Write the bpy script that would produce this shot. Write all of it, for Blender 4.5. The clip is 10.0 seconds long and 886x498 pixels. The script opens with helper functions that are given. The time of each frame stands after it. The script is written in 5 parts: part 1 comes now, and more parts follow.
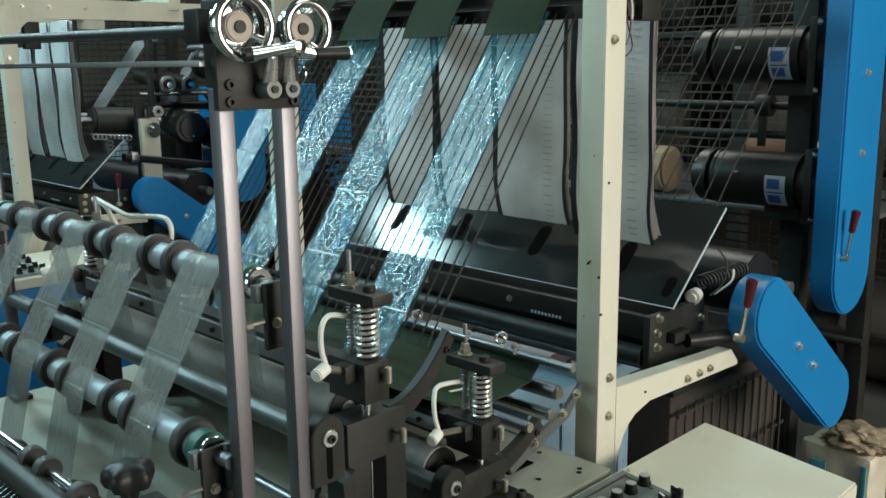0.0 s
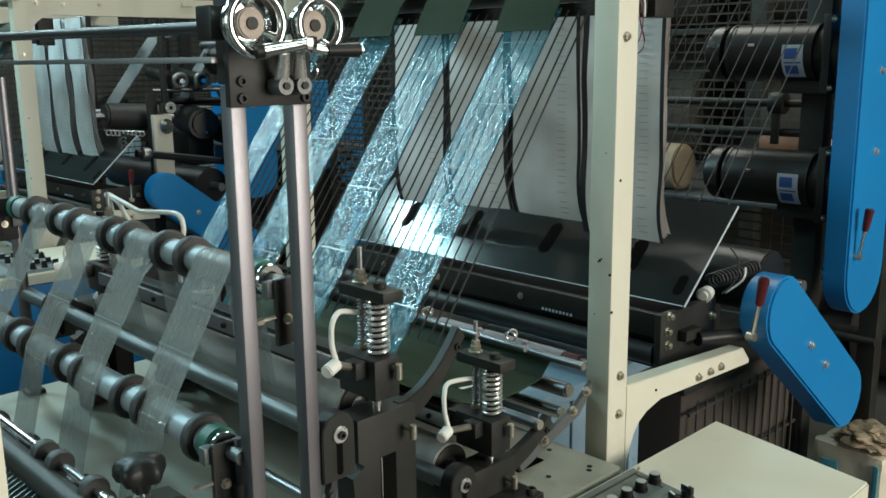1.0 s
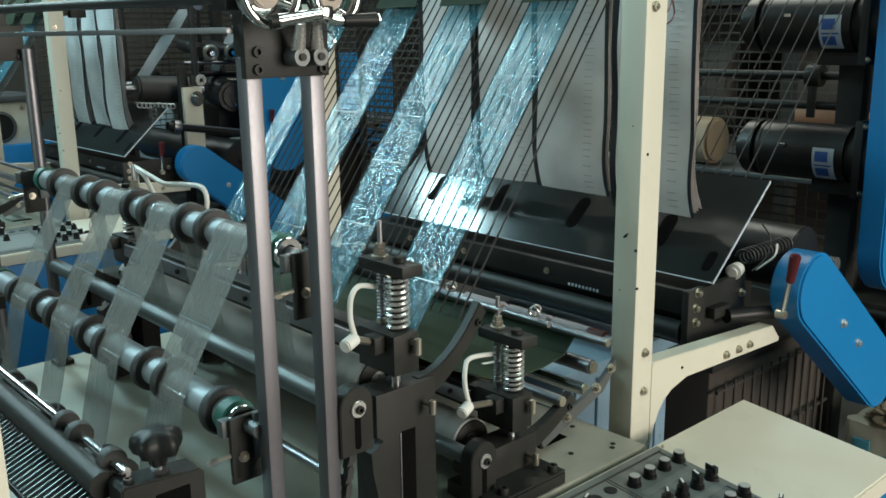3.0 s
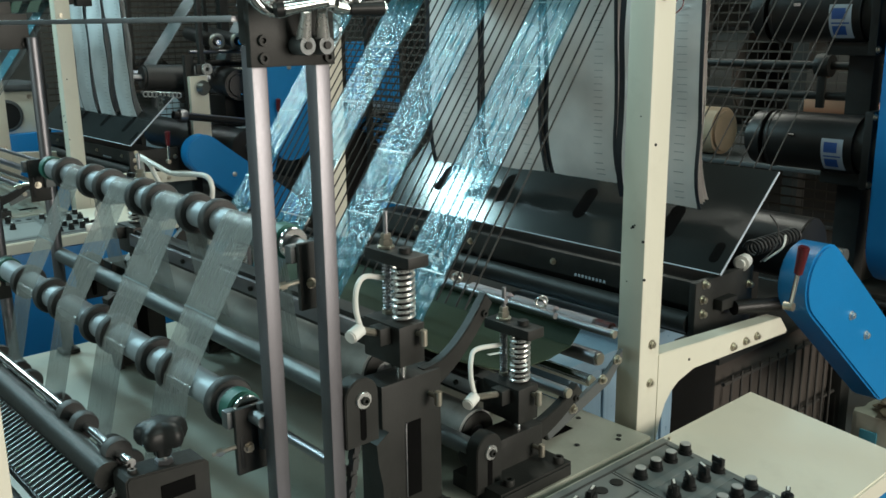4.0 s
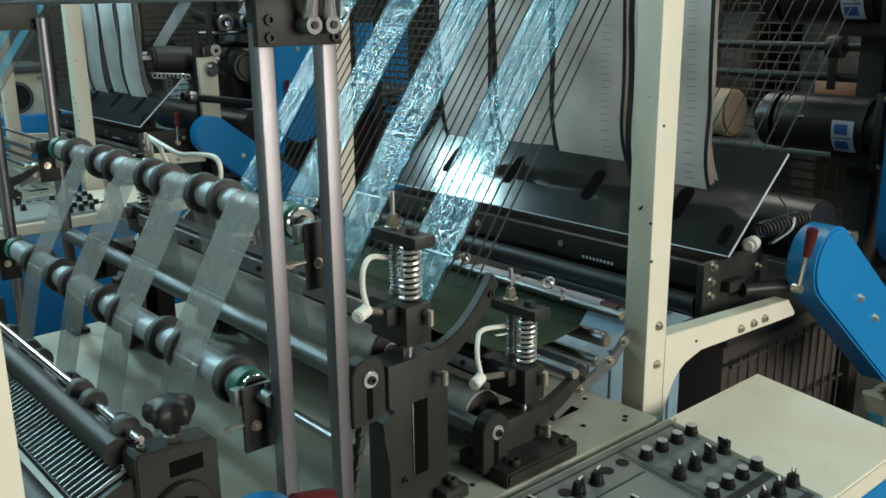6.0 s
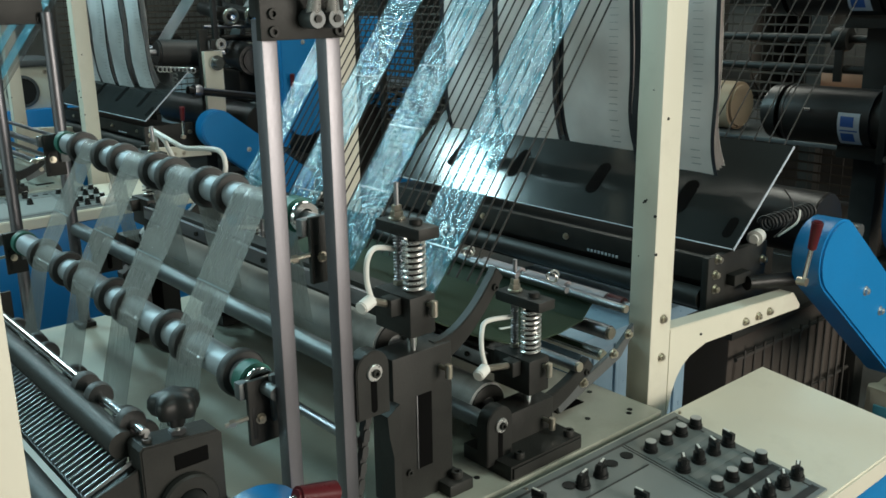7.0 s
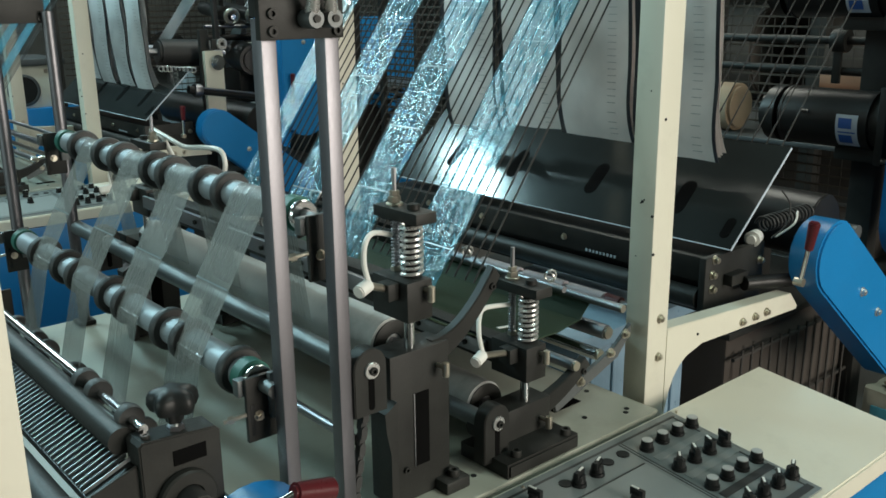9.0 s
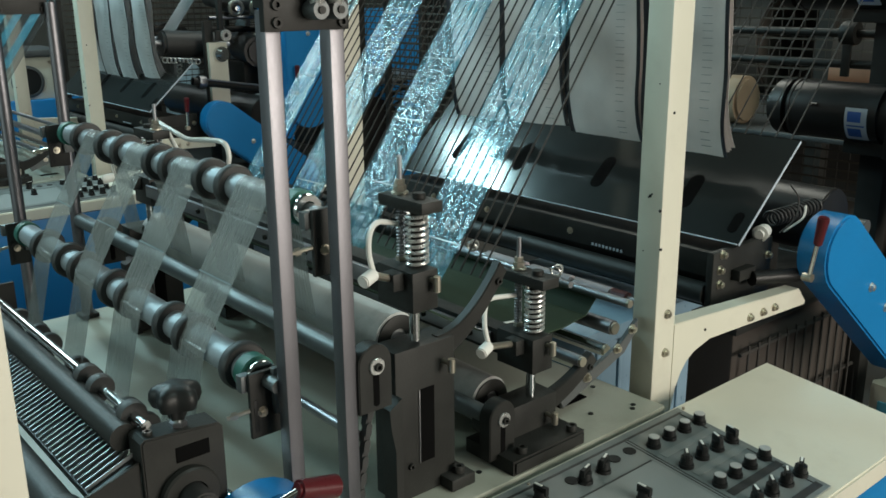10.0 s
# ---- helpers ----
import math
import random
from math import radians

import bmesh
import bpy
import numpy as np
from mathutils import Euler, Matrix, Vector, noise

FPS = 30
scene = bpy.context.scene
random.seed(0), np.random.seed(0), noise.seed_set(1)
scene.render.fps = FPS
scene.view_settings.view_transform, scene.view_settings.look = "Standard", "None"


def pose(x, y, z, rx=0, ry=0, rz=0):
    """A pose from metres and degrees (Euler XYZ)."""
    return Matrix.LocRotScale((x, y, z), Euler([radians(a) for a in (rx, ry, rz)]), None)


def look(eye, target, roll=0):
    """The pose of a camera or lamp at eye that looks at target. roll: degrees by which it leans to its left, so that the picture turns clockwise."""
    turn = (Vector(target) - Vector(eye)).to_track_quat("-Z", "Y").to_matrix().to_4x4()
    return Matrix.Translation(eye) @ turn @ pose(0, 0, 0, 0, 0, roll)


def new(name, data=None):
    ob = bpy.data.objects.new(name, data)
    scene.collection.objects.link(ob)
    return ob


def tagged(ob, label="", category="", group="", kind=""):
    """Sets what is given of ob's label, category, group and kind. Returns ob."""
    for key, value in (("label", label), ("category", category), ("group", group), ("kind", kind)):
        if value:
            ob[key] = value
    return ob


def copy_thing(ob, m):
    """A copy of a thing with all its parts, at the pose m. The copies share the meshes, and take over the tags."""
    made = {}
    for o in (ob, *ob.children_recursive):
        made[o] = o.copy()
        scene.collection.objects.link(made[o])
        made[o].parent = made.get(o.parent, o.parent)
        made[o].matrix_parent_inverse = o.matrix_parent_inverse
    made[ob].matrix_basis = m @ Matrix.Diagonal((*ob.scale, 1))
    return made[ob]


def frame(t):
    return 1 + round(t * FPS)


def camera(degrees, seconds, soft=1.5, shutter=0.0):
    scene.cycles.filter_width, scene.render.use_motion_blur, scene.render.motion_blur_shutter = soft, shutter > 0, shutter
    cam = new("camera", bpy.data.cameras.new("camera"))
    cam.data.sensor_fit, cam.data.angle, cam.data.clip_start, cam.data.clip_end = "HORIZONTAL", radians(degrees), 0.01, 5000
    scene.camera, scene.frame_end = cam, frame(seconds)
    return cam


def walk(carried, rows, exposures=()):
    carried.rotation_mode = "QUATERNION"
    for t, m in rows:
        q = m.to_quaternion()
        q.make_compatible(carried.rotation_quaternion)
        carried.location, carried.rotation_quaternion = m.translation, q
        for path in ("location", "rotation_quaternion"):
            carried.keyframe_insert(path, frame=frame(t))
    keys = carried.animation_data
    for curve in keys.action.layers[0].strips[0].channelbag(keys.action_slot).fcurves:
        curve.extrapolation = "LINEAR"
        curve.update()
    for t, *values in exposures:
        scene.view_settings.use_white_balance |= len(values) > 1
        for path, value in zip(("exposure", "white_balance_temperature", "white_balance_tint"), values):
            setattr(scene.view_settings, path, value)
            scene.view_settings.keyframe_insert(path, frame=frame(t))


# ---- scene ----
cam = camera(52.0, 10.0, 1.6)
PATH = [
    (0, (-0.035, 0.016, 1.561), (1.349, 1.403, 1.158), -0.7),
    (0.5, (-0.034, 0.015, 1.564), (1.339, 1.41, 1.155), -0.6),
    (1, (-0.035, 0.015, 1.561), (1.33, 1.418, 1.152), -0.6),
    (1.5, (-0.034, 0.013, 1.564), (1.319, 1.426, 1.148), -0.5),
    (2, (-0.033, 0.017, 1.563), (1.308, 1.436, 1.132), -0.5),
    (2.5, (-0.027, 0.016, 1.562), (1.299, 1.444, 1.111), -0.6),
    (3, (-0.008, 0.015, 1.558), (1.296, 1.459, 1.093), -0.7),
    (4.5, (-0.002, 0.024, 1.557), (1.286, 1.47, 1.061), -0.5),
    (5, (-0.002, 0.023, 1.556), (1.284, 1.469, 1.051), -0.4),
    (5.5, (-0.002, 0.019, 1.554), (1.276, 1.47, 1.041), -0.5),
    (7, (0.0, 0.013, 1.555), (1.255, 1.474, 1.018), -0.8),
    (7.5, (0.0, 0.009, 1.553), (1.254, 1.471, 1.017), -0.9),
    (8, (-0.002, 0.004, 1.551), (1.254, 1.467, 1.019), -0.9),
    (8.5, (-0.004, 0.0, 1.552), (1.252, 1.463, 1.022), -0.9),
    (9, (-0.003, 0.003, 1.555), (1.252, 1.465, 1.019), -0.6),
    (9.5, (0.0, 0.01, 1.555), (1.253, 1.472, 1.014), -0.6),
    (10, (0.006, 0.018, 1.554), (1.251, 1.482, 1.002), -0.5),
]
walk(cam, [(t, look(e, a, r)) for t, e, a, r in PATH], [(0, 0.0), (9.5, 0.0), (10, -0.1)])

# ---- light ----
world = bpy.data.worlds.new("hall_air")
scene.world = world
world.use_nodes = True
world.node_tree.nodes["Background"].inputs[0].default_value = (0.62, 0.74, 0.80, 1)
world.node_tree.nodes["Background"].inputs[1].default_value = 0.15


def area_lamp(name, eye, target, sx, sy, power, colour):
    data = bpy.data.lights.new(name, "AREA")
    data.shape, data.size, data.size_y, data.energy, data.color = "RECTANGLE", sx, sy, power, colour
    ob = new(name, data)
    ob.matrix_world = look(eye, target)
    return ob


# warm light from behind the camera, assumed to come through a doorway
area_lamp("doorway_daylight", (2.6, -4.85, 1.95), (1.6, 1.0, 1.2), 3.4, 2.6, 380, (1.0, 0.935, 0.82))
# unseen fill from the west, added to brighten the west-facing sides
area_lamp("west_fill_light", (-5.9, 2.6, 2.6), (0.0, 2.2, 1.2), 5.0, 1.9, 155, (0.76, 0.98, 0.92))
# overhead fill added for the console top; the ceiling has no opening
area_lamp("unseen_overhead_light", (2.4, -1.2, 4.85), (2.4, -1.2, 0), 2.4, 1.2, 75, (0.72, 0.97, 0.90))
# two unseen overhead lights, placed where the plate and web glare point
area_lamp("unseen_overhead_light", (1.24, 6.20, 4.85), (1.4, 3.0, 1.0), 0.45, 0.38, 115, (0.56, 0.93, 1.0))
area_lamp("unseen_overhead_light", (-1.3, 6.3, 4.85), (0.8, 2.4, 1.0), 1.6, 0.8, 265, (0.58, 0.93, 1.0))
# two more overhead fills, added to lift the far plate and dim background
area_lamp("unseen_overhead_light", (1.0, 9.4, 4.85), (1.6, 6.0, 0.8), 2.2, 1.2, 130, (0.84, 0.97, 0.97))
area_lamp("unseen_overhead_light", (3.9, 3.6, 4.85), (3.5, 3.3, 0), 1.2, 4.0, 140, (0.95, 0.97, 0.86))

# ---- materials ----


def material(name, colour, rough=0.5, metal=0.0, vary=0.12, scale=30.0, bump=0.05, fine=220.0, coat=0.0, spec=0.5, dirt=0.0, dirt_colour=(0.05, 0.045, 0.035)):
    """Painted or bare surface: colour shifts at two scales, stains, fine relief."""
    mat = bpy.data.materials.new(name)
    mat.use_nodes = True
    nodes, links = mat.node_tree.nodes, mat.node_tree.links
    bsdf = nodes["Principled BSDF"]
    coord = nodes.new("ShaderNodeTexCoord")
    large = nodes.new("ShaderNodeTexNoise")
    large.inputs["Scale"].default_value, large.inputs["Detail"].default_value = scale * 0.25, 5
    small = nodes.new("ShaderNodeTexNoise")
    small.inputs["Scale"].default_value, small.inputs["Detail"].default_value = fine, 3
    for n in (large, small):
        links.new(coord.outputs["Object"], n.inputs["Vector"])
    mix = nodes.new("ShaderNodeMix")
    mix.data_type, mix.blend_type = "RGBA", "MIX"
    ramp = nodes.new("ShaderNodeMapRange")
    ramp.inputs["From Min"].default_value, ramp.inputs["From Max"].default_value = 0.3, 0.7
    links.new(large.outputs["Fac"], ramp.inputs["Value"])
    links.new(ramp.outputs["Result"], mix.inputs["Factor"])
    mix.inputs["A"].default_value = (*[c * (1 - vary) for c in colour], 1)
    mix.inputs["B"].default_value = (*[min(1, c * (1 + vary)) for c in colour], 1)
    out = mix.outputs["Result"]
    if dirt:
        stain = nodes.new("ShaderNodeTexNoise")
        stain.inputs["Scale"].default_value, stain.inputs["Detail"].default_value, stain.inputs["Roughness"].default_value = scale * 0.6, 8, 0.7
        links.new(coord.outputs["Object"], stain.inputs["Vector"])
        cut = nodes.new("ShaderNodeMapRange")
        cut.inputs["From Min"].default_value, cut.inputs["From Max"].default_value = 0.52, 0.75
        cut.inputs["To Max"].default_value = dirt
        links.new(stain.outputs["Fac"], cut.inputs["Value"])
        over = nodes.new("ShaderNodeMix")
        over.data_type = "RGBA"
        links.new(cut.outputs["Result"], over.inputs["Factor"])
        links.new(out, over.inputs["A"])
        over.inputs["B"].default_value = (*dirt_colour, 1)
        out = over.outputs["Result"]
    links.new(out, bsdf.inputs["Base Color"])
    gloss = nodes.new("ShaderNodeMapRange")
    gloss.inputs["To Min"].default_value, gloss.inputs["To Max"].default_value = max(0.02, rough - 0.08), min(1, rough + 0.1)
    links.new(small.outputs["Fac"], gloss.inputs["Value"])
    links.new(gloss.outputs["Result"], bsdf.inputs["Roughness"])
    bsdf.inputs["Metallic"].default_value = metal
    bsdf.inputs["Coat Weight"].default_value = coat
    bsdf.inputs["Specular IOR Level"].default_value = spec
    if bump:
        relief = nodes.new("ShaderNodeBump")
        relief.inputs["Strength"].default_value, relief.inputs["Distance"].default_value = bump, 0.002
        links.new(small.outputs["Fac"], relief.inputs["Height"])
        links.new(relief.outputs["Normal"], bsdf.inputs["Normal"])
    return mat


def film_material(name, colour, clear, rough, crinkle, scale, stretch=(1, 1, 1), ior_level=0.8):
    """Thin polythene: part of the light goes straight through, the rest shines off a wrinkled skin."""
    mat = bpy.data.materials.new(name)
    mat.use_nodes = True
    nodes, links = mat.node_tree.nodes, mat.node_tree.links
    bsdf = nodes["Principled BSDF"]
    bsdf.inputs["Base Color"].default_value = (*colour, 1)
    bsdf.inputs["Roughness"].default_value = rough
    bsdf.inputs["Specular IOR Level"].default_value = ior_level
    bsdf.inputs["Coat Weight"].default_value, bsdf.inputs["Coat Roughness"].default_value = 0.6, 0.09
    coord = nodes.new("ShaderNodeTexCoord")
    place = nodes.new("ShaderNodeMapping")
    place.inputs["Scale"].default_value = stretch
    links.new(coord.outputs["Object"], place.inputs["Vector"])
    waves = nodes.new("ShaderNodeTexNoise")
    waves.inputs["Scale"].default_value, waves.inputs["Detail"].default_value, waves.inputs["Distortion"].default_value = scale, 4, 0.8
    links.new(place.outputs["Vector"], waves.inputs["Vector"])
    relief = nodes.new("ShaderNodeBump")
    relief.inputs["Strength"].default_value, relief.inputs["Distance"].default_value = crinkle, 0.006
    links.new(waves.outputs["Fac"], relief.inputs["Height"])
    links.new(relief.outputs["Normal"], bsdf.inputs["Normal"])
    links.new(relief.outputs["Normal"], bsdf.inputs["Coat Normal"])
    glass = nodes.new("ShaderNodeBsdfTransparent")
    glass.inputs["Color"].default_value = (*[0.5 + 0.5 * c for c in colour], 1)
    haze = nodes.new("ShaderNodeMapRange")
    haze.inputs["To Min"].default_value, haze.inputs["To Max"].default_value = min(1, clear + 0.14), max(0, clear - 0.14)
    links.new(waves.outputs["Fac"], haze.inputs["Value"])
    both = nodes.new("ShaderNodeMixShader")
    links.new(haze.outputs["Result"], both.inputs["Fac"])
    links.new(bsdf.outputs["BSDF"], both.inputs[1])
    links.new(glass.outputs["BSDF"], both.inputs[2])
    links.new(both.outputs["Shader"], nodes["Material Output"].inputs["Surface"])
    return mat


CREAM = material("cream_enamel", (0.62, 0.60, 0.50), 0.38, vary=0.05, scale=8, bump=0.04, dirt=0.25, dirt_colour=(0.30, 0.28, 0.22))
BED = material("bed_enamel", (0.30, 0.315, 0.265), 0.42, vary=0.08, scale=10, bump=0.04, dirt=0.45, dirt_colour=(0.20, 0.19, 0.15))
BLUE = material("blue_enamel", (0.006, 0.18, 0.44), 0.36, vary=0.08, scale=9, bump=0.05, dirt=0.15, dirt_colour=(0.03, 0.12, 0.28))
BLACK = material("black_oxide_steel", (0.022, 0.0222, 0.0205), 0.46, vary=0.3, scale=40, bump=0.10, spec=0.22, dirt=0.3, dirt_colour=(0.036, 0.035, 0.032))
DARK = material("greasy_black_paint", (0.013, 0.013, 0.0125), 0.36, vary=0.3, scale=20, bump=0.05, spec=0.35)
CHROME = material("chrome", (0.70, 0.72, 0.72), 0.12, 1.0, vary=0.04, bump=0.0)
STEEL = material("brushed_steel", (0.29, 0.29, 0.305), 0.40, 1.0, vary=0.15, scale=25, bump=0.06, dirt=0.35, dirt_colour=(0.28, 0.27, 0.26))
TUBE = material("scuffed_bright_tube", (0.195, 0.19, 0.205), 0.44, 1.0, vary=0.12, scale=20, bump=0.0, dirt=0.3, dirt_colour=(0.16, 0.155, 0.165))
ROLLER = material("worn_aluminium", (0.29, 0.32, 0.34), 0.52, 0.55, vary=0.14, scale=30, bump=0.06, dirt=0.4, dirt_colour=(0.22, 0.23, 0.24))
CAST = material("rough_cast_hub", (0.36, 0.31, 0.27), 0.6, 0.4, vary=0.2, scale=120, bump=0.6, fine=400)
ZINC = material("zinc_plated_bolt", (0.50, 0.46, 0.38), 0.30, 0.9, vary=0.15, bump=0.02)
RUBBER = material("black_rubber", (0.024, 0.0245, 0.024), 0.55, vary=0.25, scale=30, bump=0.1)
GREENRUB = material("green_rubber", (0.01, 0.10, 0.075), 0.5, vary=0.2, bump=0.05)
FELT = material("grey_silicone_roller", (0.45, 0.46, 0.45), 0.5, vary=0.2, scale=25, bump=0.15, dirt=0.5, dirt_colour=(0.14, 0.15, 0.14))
CLOTH = material("dark_green_canvas", (0.028, 0.046, 0.026), 0.7, vary=0.2, scale=14, bump=0.3, fine=900, spec=0.2, dirt=0.2, dirt_colour=(0.045, 0.06, 0.04))
CORD = material("black_cord", (0.017, 0.015, 0.013), 0.6, vary=0.2, bump=0.0)
WHITEPL = material("white_plastic", (0.72, 0.72, 0.68), 0.4, vary=0.05, bump=0.02)
RED = material("dark_red_plastic", (0.075, 0.006, 0.009), 0.3, vary=0.15, bump=0.02)
KNOB = material("black_bakelite", (0.011, 0.012, 0.012), 0.42, vary=0.1, bump=0.0, spec=0.25)
PANEL = material("grey_panel_film", (0.155, 0.175, 0.172), 0.35, vary=0.12, scale=12, bump=0.03, coat=0.3)
PANELLINE = material("panel_print", (0.035, 0.036, 0.035), 0.4, vary=0.05, bump=0)
PANELPALE = material("panel_pale_field", (0.19, 0.21, 0.205), 0.35, vary=0.1, scale=12, bump=0.02)
LABEL = material("white_label", (0.46, 0.52, 0.58), 0.4, vary=0.06, bump=0)
LABELBLUE = material("label_blue_print", (0.03, 0.10, 0.34), 0.45, vary=0.1, bump=0)
BAG = material("white_bag_film", (0.76, 0.71, 0.69), 0.32, vary=0.16, scale=24, bump=0.22, fine=60, coat=0.2)
BAGTWO = material("silver_bag_film", (0.68, 0.70, 0.71), 0.30, vary=0.14, scale=26, bump=0.10, fine=60, coat=0.25)
BAGEDGE = material("black_print_and_gap", (0.015, 0.016, 0.022), 0.35, vary=0.2, bump=0.02)
TICK = material("grey_bag_print", (0.17, 0.17, 0.18), 0.45, vary=0.1, bump=0)
PLATE = material("smoked_acrylic", (0.018, 0.021, 0.021), 0.10, vary=0.25, scale=6, bump=0.0, spec=0.34, dirt=0.2, dirt_colour=(0.03, 0.03, 0.027))
GALV = material("dull_grey_steel", (0.125, 0.135, 0.137), 0.45, 0.6, vary=0.2, scale=15, bump=0.08, dirt=0.4)
WIREDARK = material("dusty_dark_wire", (0.045, 0.037, 0.027), 0.7, vary=0.3, scale=20, bump=0)
# matte near-black stands in for the shade inside slots, windows and recesses
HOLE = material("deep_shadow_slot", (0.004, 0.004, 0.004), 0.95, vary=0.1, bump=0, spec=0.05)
# near-black brown for added bodies that keep the background dim
HALLDARK = material("near_black_backdrop", (0.045, 0.037, 0.031), 0.9, vary=0.3, scale=3, bump=0.2)
PALEBLUE = material("pale_blue_plastic", (0.20, 0.30, 0.38), 0.3, vary=0.2, scale=18, bump=0.3, fine=50)
PAPER = material("brown_sack_paper", (0.33, 0.25, 0.17), 0.8, vary=0.2, scale=30, bump=0.5, fine=60)
SACK = material("printed_sack", (0.60, 0.55, 0.44), 0.6, vary=0.15, scale=20, bump=0.3, fine=60)
SACKBLUE = material("sack_blue_print", (0.06, 0.26, 0.34), 0.6, vary=0.25, scale=60, bump=0.1)
CARD = material("copper_brown_card", (0.52, 0.28, 0.17), 0.6, vary=0.25, scale=12, bump=0.2)
CONCRETE = material("oily_concrete", (0.055, 0.052, 0.047), 0.6, vary=0.25, scale=4, bump=0.3, dirt=0.6)
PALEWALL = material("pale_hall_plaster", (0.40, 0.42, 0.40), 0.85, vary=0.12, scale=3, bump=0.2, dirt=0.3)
SPRING = material("bright_zinc_spring", (0.62, 0.62, 0.60), 0.28, 0.75, vary=0.08, bump=0)
SLEEVE = material("grey_pink_sleeve", (0.42, 0.37, 0.385), 0.5, vary=0.15, scale=20, bump=0.05)
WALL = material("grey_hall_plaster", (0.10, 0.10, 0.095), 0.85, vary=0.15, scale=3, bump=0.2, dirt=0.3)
FILM = film_material("clear_film", (0.37, 0.38, 0.36), 0.48, 0.26, 0.8, 30, (0.25, 6, 0.25))
# the same clear film, with the cold cyan light put into its colour
WEB = film_material("cold_lit_film", (0.10, 0.34, 0.44), 0.53, 0.10, 0.75, 62, (0.5, 1.6, 0.5), 0.9)
SEAL = film_material("heat_seal_line", (0.50, 0.58, 0.60), 0.45, 0.2, 0.2, 30)
KNOBCAP = material("satin_knob_cap", (0.42, 0.43, 0.42), 0.35, 0.3, vary=0.1, bump=0)
FINE = material("oiled_steel_fin", (0.22, 0.24, 0.25), 0.35, 0.8, vary=0.25, scale=30, bump=0)
GRILLE = material("sooty_grille_wire", (0.028, 0.025, 0.021), 0.7, vary=0.3, bump=0)
GREYBLUE = material("pale_grey_blue_enamel", (0.26, 0.33, 0.36), 0.45, vary=0.15, scale=6, bump=0.05, dirt=0.4)
HOSE = material("white_air_hose", (0.66, 0.66, 0.62), 0.35, vary=0.05, bump=0.02)

# ---- mesh tools ----
ORIGIN = {}


def thing(name, place, label, category, group="", kind=""):
    ob = new(name)
    ob.location = place
    ob.empty_display_size = 0.05
    ORIGIN[ob.name] = Vector(place)
    return tagged(ob, label, category, group, kind)


def part(name, bm, mat, parent=None, label="", smooth=True):
    """One mesh object under a thing or part. The bmesh is in the place's metres."""
    start = ORIGIN[parent.name] if parent else Vector((0, 0, 0))
    bmesh.ops.translate(bm, vec=-start, verts=bm.verts)
    mesh = bpy.data.meshes.new(name)
    bm.to_mesh(mesh)
    bm.free()
    mesh.materials.append(mat)
    if smooth:
        for p in mesh.polygons:
            p.use_smooth = True
        mesh.set_sharp_from_angle(angle=radians(34))
    ob = new(name, mesh)
    if parent:
        ob.parent = parent
    ORIGIN[ob.name] = start
    return tagged(ob, label) if label else ob


def solid(name, bm, mat, label, category, kind="", group=""):
    """A top-level thing that is a single mesh."""
    return tagged(part(name, bm, mat), label, category, group, kind)


def box(x0, x1, y0, y1, z0, z1, bevel=0.002, bm=None):
    own = bmesh.new()
    bmesh.ops.create_cube(own, size=1)
    for v in own.verts:
        v.co = Vector(((x0 + x1) / 2 + v.co.x * (x1 - x0), (y0 + y1) / 2 + v.co.y * (y1 - y0), (z0 + z1) / 2 + v.co.z * (z1 - z0)))
    if bevel:
        bmesh.ops.bevel(own, geom=list(own.edges), offset=bevel, segments=2, affect="EDGES", profile=0.6)
    return merge(bm, own)


def merge(bm, own):
    if bm is None:
        return own
    mesh = bpy.data.meshes.new("joined")
    own.to_mesh(mesh)
    own.free()
    bm.from_mesh(mesh)
    bpy.data.meshes.remove(mesh)
    return bm


def rod(p0, p1, r, seg=24, r2=None, bevel=0.0, bm=None):
    own = bmesh.new()
    p0, p1 = Vector(p0), Vector(p1)
    d = p1 - p0
    bmesh.ops.create_cone(own, cap_ends=True, segments=seg, radius1=r, radius2=r if r2 is None else r2, depth=d.length)
    if bevel:
        edges = [e for e in own.edges if abs(e.verts[0].co.z - e.verts[1].co.z) < 1e-6]
        bmesh.ops.bevel(own, geom=edges, offset=bevel, segments=2, affect="EDGES")
    m = Matrix.Translation((p0 + p1) / 2) @ d.to_track_quat("Z", "Y").to_matrix().to_4x4()
    bmesh.ops.transform(own, matrix=m, verts=own.verts)
    return merge(bm, own)


def ring(p0, p1, r, hole, seg=32, bm=None):
    """A collar or washer: a cylinder with a bore."""
    own = bmesh.new()
    p0, p1 = Vector(p0), Vector(p1)
    turn = (p1 - p0).to_track_quat("Z", "Y").to_matrix()
    profile = [(p0, hole), (p0, r * 0.93), (p0.lerp(p1, 0.2), r), (p0.lerp(p1, 0.8), r), (p1, r * 0.93), (p1, hole)]
    loops = []
    for c, rad in profile:
        loops.append([own.verts.new(c + turn @ Vector((rad * math.cos(a), rad * math.sin(a), 0))) for a in (2 * math.pi * i / seg for i in range(seg))])
    for a, b in zip(loops, loops[1:] + loops[:1]):
        for i in range(seg):
            own.faces.new((a[i], a[(i + 1) % seg], b[(i + 1) % seg], b[i]))
    bmesh.ops.recalc_face_normals(own, faces=own.faces)
    return merge(bm, own)


